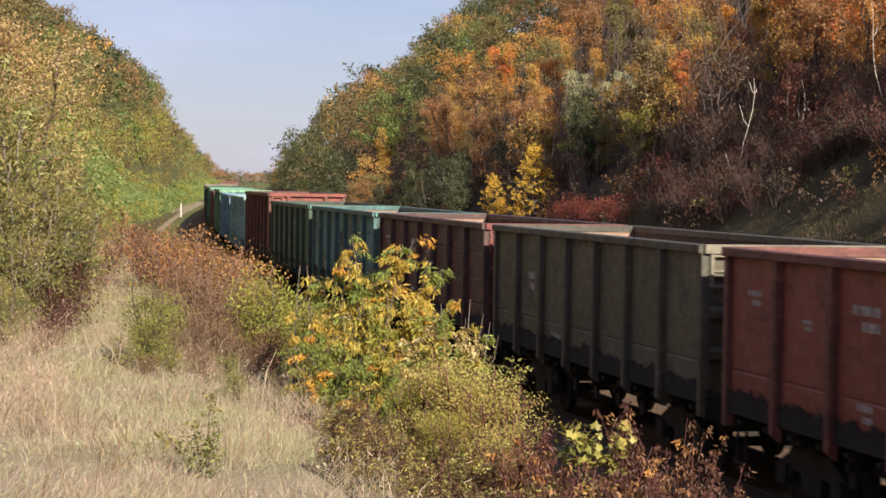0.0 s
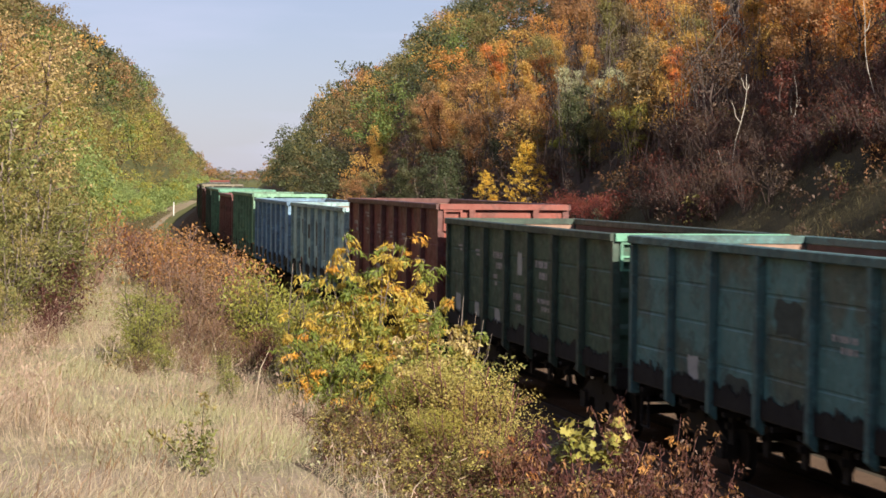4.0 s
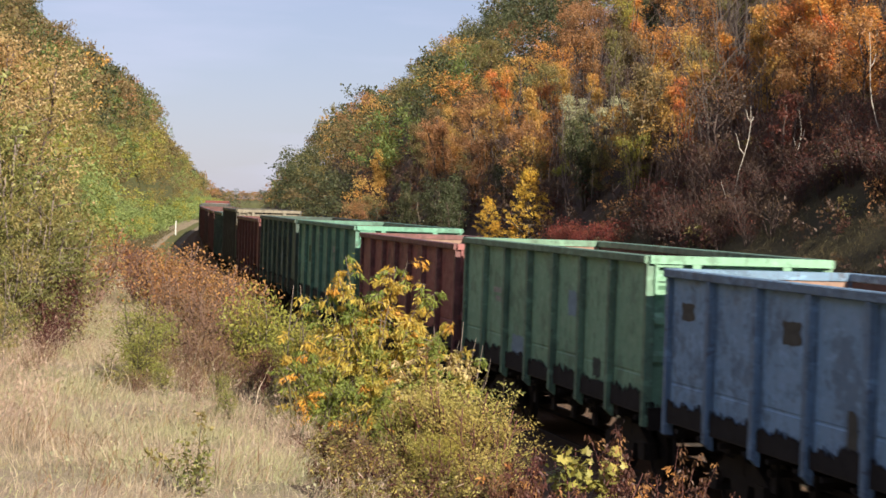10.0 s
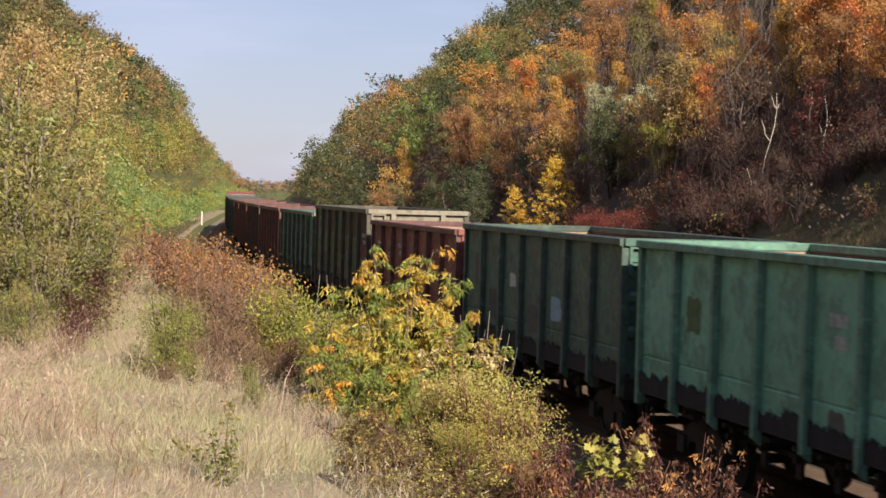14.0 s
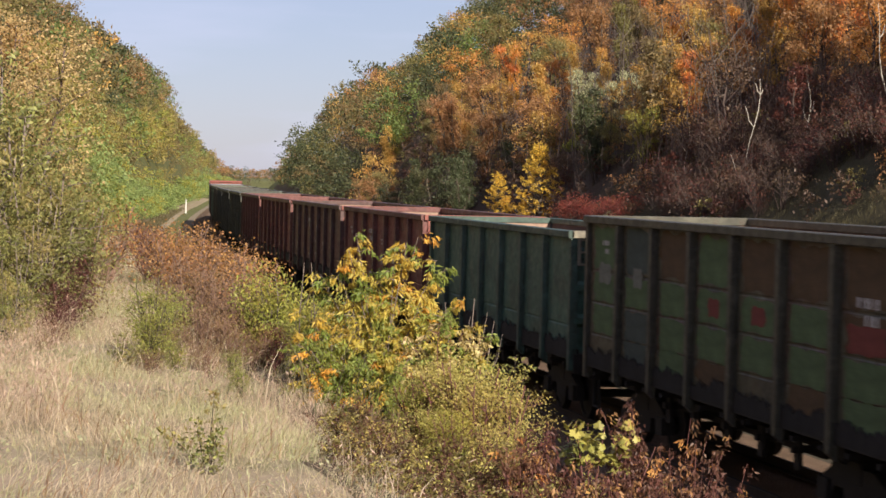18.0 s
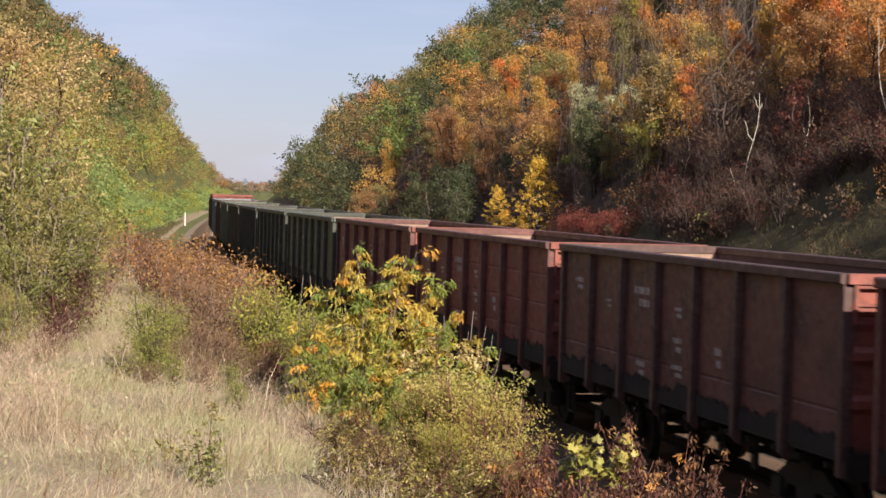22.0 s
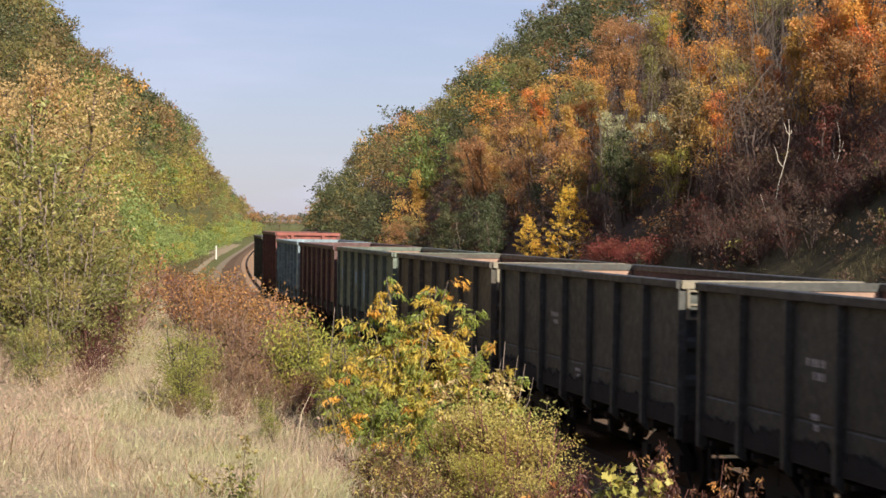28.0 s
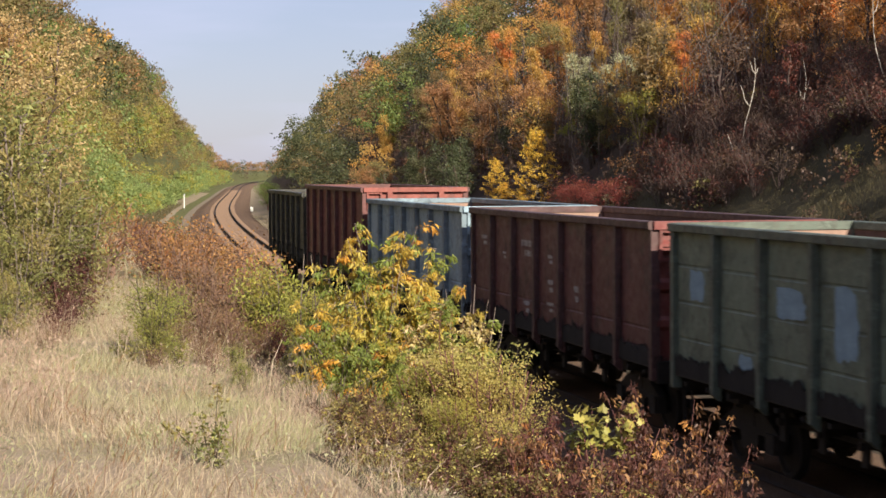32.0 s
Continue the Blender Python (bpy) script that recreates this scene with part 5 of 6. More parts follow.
        shoot_plant("shrub", "twiggy shrub with small olive and brown leaves", "shrub", x, y, shoots(40 + i, ends, 0.06, 18, 0.09, 9, (0.019, 0.0095), 0.4, 0.15, lambda r, x, z: r.choice(3, p=(0.5, 0.3, 0.2)), 0.005, 0.05), (L_TWIGLEAF, L_PLUM, L_FINE), M_REDTWIG)
    # small-leaved privet sprigs against the dark wagons, and saplings in the grass
    for i, (x, y, ends, leaf_mat) in enumerate(((0.41, 13.3, ((0.06, 0.0, 0), (0.13, 0.1, -0.1), (-0.02, -0.1, -0.06), (0.1, 0.0, -0.25)), 0), (0.25, 14.3, ((0.06, 0.0, 0.0), (0.14, 0.1, -0.08)), 0), (-1.19, 11.0, ((0.02, 0, 0), (-0.08, 0.05, -0.16), (0.06, 0.0, -0.2), (-0.28, 0.1, -0.22), (0.03, 0.1, -0.28)), 0), (-2.55, 17.0, ((0, 0, -0.2), (0.1, 0, -0.3), (-0.1, 0.1, -0.35)), 1))):
        top = (3.31, 3.36, 3.27, 3.3)[i] - land_z(x, y)
        shoot_plant("privet", "slender sapling with small dark green leaves", "shrub", x, y, shoots(60 + i, [(ex, ey, top + ez) for ex, ey, ez in ends], 0.02, 20, 0.08, 5, (0.03, 0.014), 0.15, 0.25, lambda r, x, z: r.choice(2, p=(0.75, 0.25)), 0.005, 0.03), (L_WILLOW, L_OLIVE), M_BARK)
    # leafless grey shoots
    for x, y, top, lean in ((0.18, 15.2, 3.55, 0.05), (0.27, 15.0, 3.4, 0.1), (0.10, 15.4, 3.5, -0.08), (-1.15, 17.0, 3.7, 0.04), (-0.98, 16.6, 3.72, -0.05)):
        z = land_z(x, y)
        ob = thing("bare_shoot", pose(x, y, z), "leafless grey shoot standing in the shrubs", "shrub", "bare shoots")
        h = top - z
        part("stem", Build().tube([(0, 0, -0.05), (lean * 0.3, 0, h * 0.6), (lean, 0, h)], [0.007, 0.005, 0.002], 5).tube([(lean * 0.3, 0, h * 0.6), (lean * 0.3 + 0.1, 0, h * 0.78), (lean * 0.3 + 0.13, 0.02, h * 0.92)], [0.004, 0.003, 0.0015], 4).mesh("stem", True), M_GREYBARK, ob)


def maple_leaf(b, rng, at, size):
    """One five-lobed leaf."""
    half = ((0.16, -0.06), (0.40, -0.10), (0.36, 0.06), (0.58, 0.10), (0.40, 0.26), (0.62, 0.50), (0.40, 0.50), (0.38, 0.62), (0.17, 0.56), (0.20, 0.80), (0.10, 0.78))
    ring = ((0, 0), *half, (0, 1.0), *((-x, y) for x, y in reversed(half)))
    m = Matrix.Translation(at) @ Euler((radians(rng.uniform(-20, 75)), radians(rng.uniform(-30, 30)), rng.uniform(-1.8, 1.8))).to_matrix().to_4x4()
    mid = (0, 0.3)
    pts = [m @ Vector((x * size, (y - 0.1) * size, -abs(x) * size * 0.25)) for x, y in (mid, *ring)]
    n = len(ring)
    b.add(pts, [(0, i + 1, (i + 1) % n + 1) for i in range(n)])


def maples():
    rng = random.Random(8)
    for x, y, top, n, mat in ((0.82, 11.5, 3.13, 170, L_MAPLE), (0.95, 11.3, 3.0, 8, L_ORANGE)):
        z = land_z(x, y)
        h = top - z
        ob = thing("maple_sapling", pose(x, y, z), "maple sapling with broad yellow-green leaves" if n > 20 else "small maple sapling with a few orange leaves", "tree", "shrubs on the near bank")
        leaves = Build()
        for k in range(6 if n > 20 else 2):
            ex, ey = rng.uniform(-0.22, 0.22), rng.uniform(-0.12, 0.12)
            ez = h * rng.uniform(0.82, 0.98)
            part("stem", Build().tube([(0, 0, -0.05), (ex * 0.3, ey * 0.3, ez * 0.5), (ex, ey, ez)], [0.007, 0.005, 0.002], 5).mesh("stem", True), M_REDTWIG, ob)
            for j in range(n // 6 + 1):
                t = rng.uniform(0.74, 1.0)
                at = Vector((ex * t + rng.uniform(-0.06, 0.06), ey * t + rng.uniform(-0.06, 0.06), ez * t))
                maple_leaf(leaves, rng, at, rng.uniform(0.036, 0.062))
        part("foliage", leaves.mesh("foliage"), mat, ob)


near_shoots()
maples()
# kind, x, y, height of its top over the rails
ON_BANK = (
    ("fine", 0.16, 13.2, 3.30), ("fine", 0.02, 13.6, 3.26), ("fine_green", -0.12, 13.5, 3.14), ("fine", 0.33, 12.9, 3.20), ("fine_green", 0.10, 12.6, 3.04), ("twiggy", -0.48, 13.4, 2.99), ("fine", -0.02, 12.9, 3.02), ("fine", 0.40, 12.4, 2.98),
    ("twiggy", -0.34, 13.0, 2.98), ("twiggy", -0.22, 12.5, 2.9), ("ash_low", -1.37, 18.5, 3.60), ("leafy", -1.13, 17.5, 3.35), ("ash_low", -1.06, 17.8, 3.44), ("leafy", -1.54, 18.5, 3.39),
)
ON_SHELF = (
    ("amber", -2.55, 25.0, 3.67), ("amber", -2.10, 23.0, 3.52), ("amber", -2.95, 25.0, 3.55), ("amber", -3.27, 28.0, 3.62), ("amber", -4.63, 36.0, 3.45), ("amber", -3.91, 30.0, 3.7), ("amber", -3.87, 32.5, 3.68), ("amber", -3.35, 26.5, 3.6), ("amber", -4.2, 34.0, 3.62), ("amber", -3.5, 30.0, 3.5), ("amber", -3.15, 29.0, 3.52), ("twiggy", -2.9, 28.0, 3.47), ("amber", -2.6, 27.0, 3.47), ("amber", -2.3, 26.0, 3.45), ("twiggy", -4.45, 33.0, 3.6), ("dark_twiggy", -4.75, 34.5, 3.56), ("leafy", -4.5, 35.0, 3.5),
    ("amber", -2.64, 24.0, 3.48), ("amber", -1.81, 21.0, 3.42), ("twiggy", -2.04, 19.5, 3.60), ("twiggy", -1.69, 18.5, 3.39), ("twiggy", -2.36, 20.5, 3.61),
    ("twiggy", -1.77, 17.8, 3.24), ("twiggy", -1.51, 17.5, 3.12), ("twiggy", -2.00, 18.2, 3.31), ("leafy", -2.43, 18.0, 3.51), ("leafy", -2.39, 17.2, 3.33),
    ("leafy", -2.38, 18.5, 3.39), ("leafy", -1.64, 16.5, 3.06), ("dark_twiggy", -1.42, 17.6, 3.2), ("purple_bush", -6.24, 44.0, 3.36), ("twiggy", -5.57, 42.0, 3.33), ("leafy", -2.30, 17.2, 3.16), ("twiggy", -1.95, 17.2, 3.08), ("twiggy", -2.10, 16.8, 2.98), ("leafy", -1.50, 15.5, 2.95), ("twiggy", -3.4, 18.6, 3.12),
)
BY_PATH = (
    ("willow", -4.58, 22.0, 4.96), ("willow", -3.98, 21.0, 4.37), ("willow", -3.88, 22.0, 4.20), ("willow", -3.95, 20.0, 3.95), ("gold_willow", -5.52, 26.5, 6.06),
    ("gold_willow", -5.95, 28.0, 5.6), ("gold_willow", -6.43, 29.0, 6.52), ("willow", -5.34, 25.0, 5.57), ("gold_willow", -5.25, 26.0, 5.0), ("dogwood", -3.85, 21.0, 3.65),
    ("dogwood", -3.62, 20.2, 3.46), ("dogwood", -4.15, 22.0, 3.67), ("amber", -4.89, 30.0, 4.05), ("amber", -5.21, 33.0, 3.75), ("twiggy", -5.63, 36.0, 3.40),
    ("dogwood", -3.48, 19.2, 3.2), ("twiggy", -2.2, 17.6, 3.2), ("twiggy", -2.25, 16.4, 3.06), ("leafy", -1.42, 15.2, 3.0), ("twiggy", -1.75, 16.2, 3.08), ("leafy", -2.05, 16.6, 3.1), ("twiggy", -3.3, 17.6, 3.08), ("willow", -3.75, 18.4, 3.5),
)


def near_plants():
    rng = random.Random(9)
    for kind, x, y, top in ON_BANK + ON_SHELF + BY_PATH:
        z = land_z(x, y)
        plant(kind, x, y, max(top - z, 0.22), rng, sink=0.02, group="shrubs on the near bank")


near_plants()


# ---- grass ----
def blades(seed, count, s0, s1, ua, ub, length, width, name, mat, label, bias=1.0, keep=None, heads=0.0):
    """Loose blades and stalks standing on the land between u = ua(s) and ub(s)."""
    rng = np.random.RandomState(seed)
    s = s0 + (s1 - s0) * rng.rand(count) ** bias
    u = ua(s) + (ub(s) - ua(s)) * rng.rand(count)
    x, y = plan(s, u)
    if keep is not None:
        ok = np.array([noise.noise(Vector((a * keep, b * keep, seed))) > 0.08 for a, b in zip(x, y)])
        s, u, x, y = s[ok], u[ok], x[ok], y[ok]
    z = ground(s, u)
    n = len(s)
    tuft = np.array([noise.noise(Vector((a * 1.7, b * 1.7, 3))) + 0.6 * noise.noise(Vector((a * 0.5, b * 0.5, 9))) for a, b in zip(x, y)])
    comb = np.array([noise.noise(Vector((a * 0.8, b * 0.8, 30))) for a, b in zip(x, y)])
    ln = length * (0.4 + 0.9 * rng.rand(n) ** 1.5) * np.clip(1.0 + 1.3 * tuft, 0.55, 1.9)
    lean = (rng.normal(size=(n, 2)) * 0.5 + np.stack([0.5 * comb + 0.14, 0.25 * comb], -1)) * ln[:, None]
    az = rng.rand(n) * 6.28
    sx, sy = np.cos(az) * width / 2, np.sin(az) * width / 2
    foot = np.stack([x, y, z - 0.04], -1)
    mid = foot + np.stack([lean[:, 0] * 0.35, lean[:, 1] * 0.35, ln * 0.6], -1)
    tip = foot + np.stack([lean[:, 0], lean[:, 1], ln * 0.95], -1)
    side = np.stack([sx, sy, 0 * sx], -1)
    quads = np.stack([foot, mid + side, tip, mid - side], 1)
    if heads:
        # a slack plume at the top of each stalk
        way = tip - mid
        way /= np.linalg.norm(way, axis=1)[:, None]
        way[:, 2] -= 0.35
        size = (heads * (0.6 + 0.8 * rng.rand(n)))[:, None]
        for k in range(2):
            wide = np.stack([np.cos(az + 1.57 * k), np.sin(az + 1.57 * k), 0 * az], -1) * size * 0.09
            quads = np.concatenate([quads, np.stack([tip - way * size * 0.3, tip + way * size * 0.2 + wide, tip + way * size * 0.7, tip + way * size * 0.2 - wide], 1)])
    return solo(name, quads_mesh(name, quads), mat, label, "grass", kind="stuff")


def shelf(s):
    return np.interp(s, (-420, -25, -8, 14, 40, 80, 130, 200), (-11.8, -11.8, -10.8, -9.5, -8.1, -7.0, -6.6, -6.3))


blades(1, 200000, -20, 12, lambda s: shelf(s) - 2.2, lambda s: shelf(s) + 1.3, 0.11, 0.0024, "dry_grass", L_STRAW, "tall dry straw-coloured grass on the bank", 1.1)
blades(2, 34000, 8, 75, lambda s: shelf(s) - 1.8, lambda s: shelf(s) + 1.6, 0.22, 0.010, "dry_grass", L_STRAW, "tall dry straw-coloured grass along the path", 1.2)
blades(3, 110000, -20, 18, lambda s: shelf(s) - 2.6, lambda s: shelf(s) + 0.9, 0.12, 0.003, "green_grass", L_GRASS, "patches of short green grass among straw", 1.1, keep=0.7)
blades(7, 30000, -19, 25, lambda s: shelf(s) - 2.3, lambda s: shelf(s) + 1.0, 0.21, 0.0022, "seed_stalks", L_STALK, "thin pinkish seed stalks among the grass", 1.1, keep=0.45, heads=0.055)
blades(12, 7000, -19, 20, lambda s: shelf(s) - 2.3, lambda s: shelf(s) + 1.0, 0.2, 0.0022, "seed_stalks", L_PALE, "pale bleached seed stalks among the grass", 1.1, heads=0.04)
blades(4, 15000, -12, 60, lambda s: shelf(s) + 1.0, lambda s: s * 0 - 4.6, 0.4, 0.012, "bank_weeds", L_DULLGRASS, "rough weeds on the bank above the track", 1.0)
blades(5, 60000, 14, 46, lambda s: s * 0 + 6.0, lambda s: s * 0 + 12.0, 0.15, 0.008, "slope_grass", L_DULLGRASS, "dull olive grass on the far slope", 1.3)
blades(6, 16000, 60, 260, lambda s: shelf(s) - 3.0, lambda s: s * 0 - 5.7, 0.45, 0.03, "trackside_grass", L_DULLGRASS, "rough grass and weeds beside the track", 1.3)
blades(8, 9000, 46, 200, lambda s: s * 0 + 2.9, lambda s: s * 0 + 6.0, 0.3, 0.02, "verge_grass", L_STRAW, "pale dry grass on the far verge of the track", 1.2)
blades(13, 9000, -13, 0, lambda s: shelf(s) - 2.3, lambda s: shelf(s) - 0.5, 0.25, 0.0024, "tall_seed_grass", L_STALK, "tall pinkish brown seed grass beside the shrubs", 1.0, heads=0.05)
blades(14, 5000, -19, 6, lambda s: shelf(s) + 0.2, lambda s: shelf(s) + 1.3, 0.24, 0.0026, "tall_seed_grass", L_STALK, "tall pinkish brown seed grass along the bank", 1.0, keep=0.8, heads=0.05)
blades(9, 2500, -19, 12, lambda s: shelf(s) - 2.2, lambda s: shelf(s) + 1.1, 0.34, 0.0035, "tall_stalks", L_STRAW, "single tall bleached grass stalks", 1.1)
blades(10, 16000, -19, 14, lambda s: shelf(s) - 2.2, lambda s: shelf(s) + 1.2, 0.2, 0.0045, "withered_weeds", L_BROWN, "withered brown weeds in the grass", 1.1, keep=0.9)


def small_flowers():
    """Pale flower heads and bleached leaves scattered in the grass."""
    rng = np.random.RandomState(15)
    n = 420
    ss = -19 + 26 * rng.rand(n) ** 1.1
    u = shelf(ss) - 1.6 + 2.8 * rng.rand(n)
    x, y = plan(ss, u)
    c = np.stack([x, y, ground(ss, u) + 0.06 + 0.14 * rng.rand(n)], -1)
    solo("grass_flowers", quads_mesh("grass_flowers", leaf_quads(rng, c, 0.02, 0.015)), L_PALE, "pale withered flower heads among the grass", "flowers", kind="stuff")


def broad_weeds():
    """Low rosettes of broad pale green leaves in the grass."""
    rng = np.random.RandomState(23)
    quads = []
    for i in range(150):
        ss = -18 + 26 * rng.rand() ** 1.1
        u = float(shelf(ss)) - 1.9 + 2.8 * rng.rand()
        x, y = plan(ss, u)
        n = rng.randint(8, 18)
        c = np.stack([x + rng.normal(size=n) * 0.05, y + rng.normal(size=n) * 0.05, float(ground(ss, u)) + 0.02 + 0.07 * rng.rand(n)], -1)
        quads.append(leaf_quads(rng, c, 0.034, 0.016, up=1.2))
    solo("broad_weeds", quads_mesh("broad_weeds", np.concatenate(quads)), L_PALE, "broad pale grey-green weeds in the dry grass", "weeds", kind="stuff")


small_flowers()
broad_weeds()
blades(11, 8000, -20, 4, lambda s: shelf(s) + 0.8, lambda s: shelf(s) + 1.3, 0.10, 0.004, "bank_grass", L_STALK, "thin withered grass on the edge of the bank", 1.0)

# ---- paints and the wagons in their order ----
PAINTS = {}


def paint(name, rgb, *more):
    PAINTS[name] = rgb
    return wagon_paint(name, rgb, *more)


P_RED = paint("oxide_red_paint", (0.27, 0.054, 0.045), 0.35)
P_BRICK = paint("brick_red_paint", (0.36, 0.085, 0.06), 0.25)
P_MAROON = paint("dark_maroon_paint", (0.165, 0.05, 0.045), 0.5)
P_PLUM = paint("dark_plum_red_paint", (0.16, 0.045, 0.046), 0.4)
P_PINK = paint("faded_maroon_paint", (0.42, 0.135, 0.125), 0.3)
P_OLIVE = paint("olive_brown_paint", (0.14, 0.125, 0.082), 0.35)
P_TEAL = paint("teal_paint", (0.13, 0.36, 0.36), 0.35, (0.075, 0.11, 0.085))
P_GREEN = paint("dark_green_paint", (0.05, 0.135, 0.088), 0.35)
P_GREY = paint("pale_grey_blue_paint", (0.66, 1.0, 1.02), 0.35)
P_STEELBLUE = paint("steel_blue_paint", (0.42, 0.60, 0.72), 0.4)
P_BLUE = paint("grey_blue_paint", (0.36, 0.66, 1.0), 0.35)
P_LGREEN = paint("light_green_paint", (0.32, 0.64, 0.42), 0.22)
P_MINT = paint("mint_green_paint", (0.20, 0.54, 0.37), 0.3)
P_MIXED = paint("patched_green_brown_paint", (0.10, 0.095, 0.054), 0.6, (0.06, 0.036, 0.024))
P_DTEAL = paint("dark_teal_paint", (0.055, 0.155, 0.115), 0.3)
P_DGREEN = paint("dark_olive_green_paint", (0.066, 0.08, 0.056), 0.3)
P_SLATE = paint("dark_slate_paint", (0.056, 0.066, 0.062), 0.3)
P_DBROWN = paint("dark_brown_paint", (0.115, 0.098, 0.064), 0.5)
P_SAGE = paint("sage_green_paint", (0.21, 0.285, 0.215), 0.3)
P_BLACKGREEN = paint("black_green_paint", (0.055, 0.06, 0.045), 0.4)
P_CREAM = paint("cream_paint", (0.32, 0.28, 0.20), 0.35)
C_BROWN = plain("brown_patch_paint", (0.088, 0.088, 0.074), 0.85, 0.3, 3)
C_BLUE = plain("blue_patch_paint", (0.22, 0.32, 0.39), 0.85, 0.2, 3)
C_WHITE = plain("greyish_white_patch_paint", (0.40, 0.41, 0.40), 0.85, 0.2, 3)
C_RED = plain("red_patch_paint", (0.165, 0.045, 0.036), 0.85, 0.2, 3)
C_GREY = plain("dull_grey_patch_paint", (0.16, 0.165, 0.14), 0.85, 0.3, 3)
C_DARK = plain("dark_patch_paint", (0.06, 0.075, 0.065), 0.85, 0.3, 3)
C_RUST = plain("rust_brown_patch_paint", (0.088, 0.056, 0.030), 0.85, 0.3, 3)
C_GREEN = plain("green_patch_paint", (0.085, 0.125, 0.06), 0.85, 0.3, 3)

LET = ((0.5, 2.85, 0.5, 0.18), (1.5, 2.6, 0.3, 0.12), (2.5, 2.8, 0.8, 0.28), (3.5, 2.65, 0.35, 0.14), (3.5, 2.15, 0.4, 0.2), (3.5, 1.75, 0.5, 0.16), (2.5, 1.65, 0.45, 0.2), (4.5, 2.1, 0.3, 0.25))
wagon(0, P_BRICK, "brick red open freight wagon with scuffed sides", marks=LET)
wagon(1, P_OLIVE, "olive-brown open freight wagon with cream end", ends=P_CREAM, marks=((1.5, 2.5, 0.5, 0.3), (2.5, 1.5, 0.6, 0.2)))
wagon(2, P_MAROON, "dark maroon open freight wagon", panels="grid", ends=P_RED, wall=P_RED, marks=LET)
wagon(3, P_TEAL, "patchy teal open freight wagon", panels="grid", marks=((4.5, 2.4, 0.8, 0.2), (5.5, 2.0, 0.6, 0.15)), patches=((1.5, 1.6, 0.5, 0.5, C_WHITE), (2.5, 1.5, 1.1, 0.4, C_DARK), (3.5, 2.6, 1.0, 0.5, C_DARK)))
wagon(4, P_GREEN, "dark green open freight wagon with pale patches", panels="grid", ends=P_MINT, marks=((2.5, 2.75, 0.8, 0.3), (4.4, 2.7, 0.9, 0.3), (3.4, 2.0, 0.6, 0.3), (4.5, 2.05, 0.9, 0.2), (0.6, 2.9, 0.4, 0.12), (1.5, 2.85, 0.4, 0.12), (2.4, 2.35, 0.3, 0.2)), patches=((0.5, 1.7, 0.5, 0.4, C_WHITE), (1.5, 1.65, 0.45, 0.35, C_WHITE), (3.5, 2.75, 0.4, 0.5, C_WHITE), (2.5, 1.6, 0.5, 0.35, C_WHITE)))
wagon(5, P_RED, "tall oxide red open freight wagon with white lettering", panels="grid", tall=0.3, ends=P_BRICK, wall=P_BRICK, marks=((0.5, 3.05, 0.9, 0.26), (0.7, 3.35, 0.4, 0.14), (0.5, 2.2, 0.4, 0.12), (1.5, 3.4, 0.8, 0.12), (1.5, 2.95, 0.6, 0.14), (2.5, 3.1, 0.5, 0.14), (2.6, 2.9, 0.9, 0.16), (2.5, 2.5, 0.7, 0.14), (2.5, 2.0, 0.6, 0.22), (3.5, 2.95, 0.5, 0.14), (3.4, 2.35, 0.3, 0.12), (4.5, 2.95, 0.5, 0.14), (1.4, 1.75, 0.4, 0.14)))
wagon(6, P_GREY, "pale grey-blue open freight wagon with brown patches", patches=((0.6, 2.7, 0.6, 0.6, C_BROWN), (1.5, 2.75, 0.6, 0.5, C_BROWN), (2.5, 2.6, 1.3, 0.5, C_BROWN), (2.4, 1.9, 0.35, 0.4, C_BROWN), (3.5, 2.55, 0.75, 0.85, C_BROWN), (3.5, 1.6, 0.8, 0.45, C_BROWN), (4.5, 2.4, 0.55, 0.9, C_BROWN), (1.3, 1.55, 0.5, 0.3, C_RED), (5.5, 1.75, 0.5, 0.5, C_BROWN)))
wagon(7, P_BLUE, "grey-blue open freight wagon with rust patches", patches=((0.4, 2.9, 0.6, 0.3, C_BROWN), (2.6, 2.85, 0.7, 0.35, C_BROWN), (5.6, 1.6, 0.6, 0.45, C_DARK), (3.7, 1.75, 0.35, 0.6, C_BROWN)))
wagon(8, P_LGREEN, "light green open freight wagon", tall=0.17, marks=((1.5, 2.6, 0.7, 0.25),), patches=((2.5, 1.65, 1.1, 0.5, C_BLUE), (4.6, 2.7, 0.6, 0.5, C_BLUE), (5.5, 1.7, 0.5, 0.35, C_DARK)))
wagon(9, P_PINK, "faded maroon open freight wagon", marks=((5.6, 2.0, 0.4, 0.15),), patches=((4.0, 1.75, 0.3, 0.5, C_BROWN),))
wagon(10, P_MINT, "mint green open freight wagon", tall=0.17, marks=((4.5, 2.75, 0.6, 0.4),), patches=((1.4, 2.6, 0.7, 0.6, C_GREEN), (4.5, 1.6, 0.6, 0.3, C_BROWN), (5.5, 1.5, 0.6, 0.3, C_BROWN)))
wagon(11, P_DTEAL, "dark teal open freight wagon with pale and brown patches", tall=0.17, patches=((1.5, 2.0, 0.9, 0.7, C_DARK), (2.5, 2.6, 0.6, 0.3, C_WHITE), (3.5, 1.9, 1.0, 0.6, C_BROWN), (4.5, 2.2, 0.9, 0.5, C_BLUE), (0.6, 2.7, 0.5, 0.8, C_BROWN)))
wagon(12, P_RED, "oxide red open freight wagon with faint lettering", marks=LET)
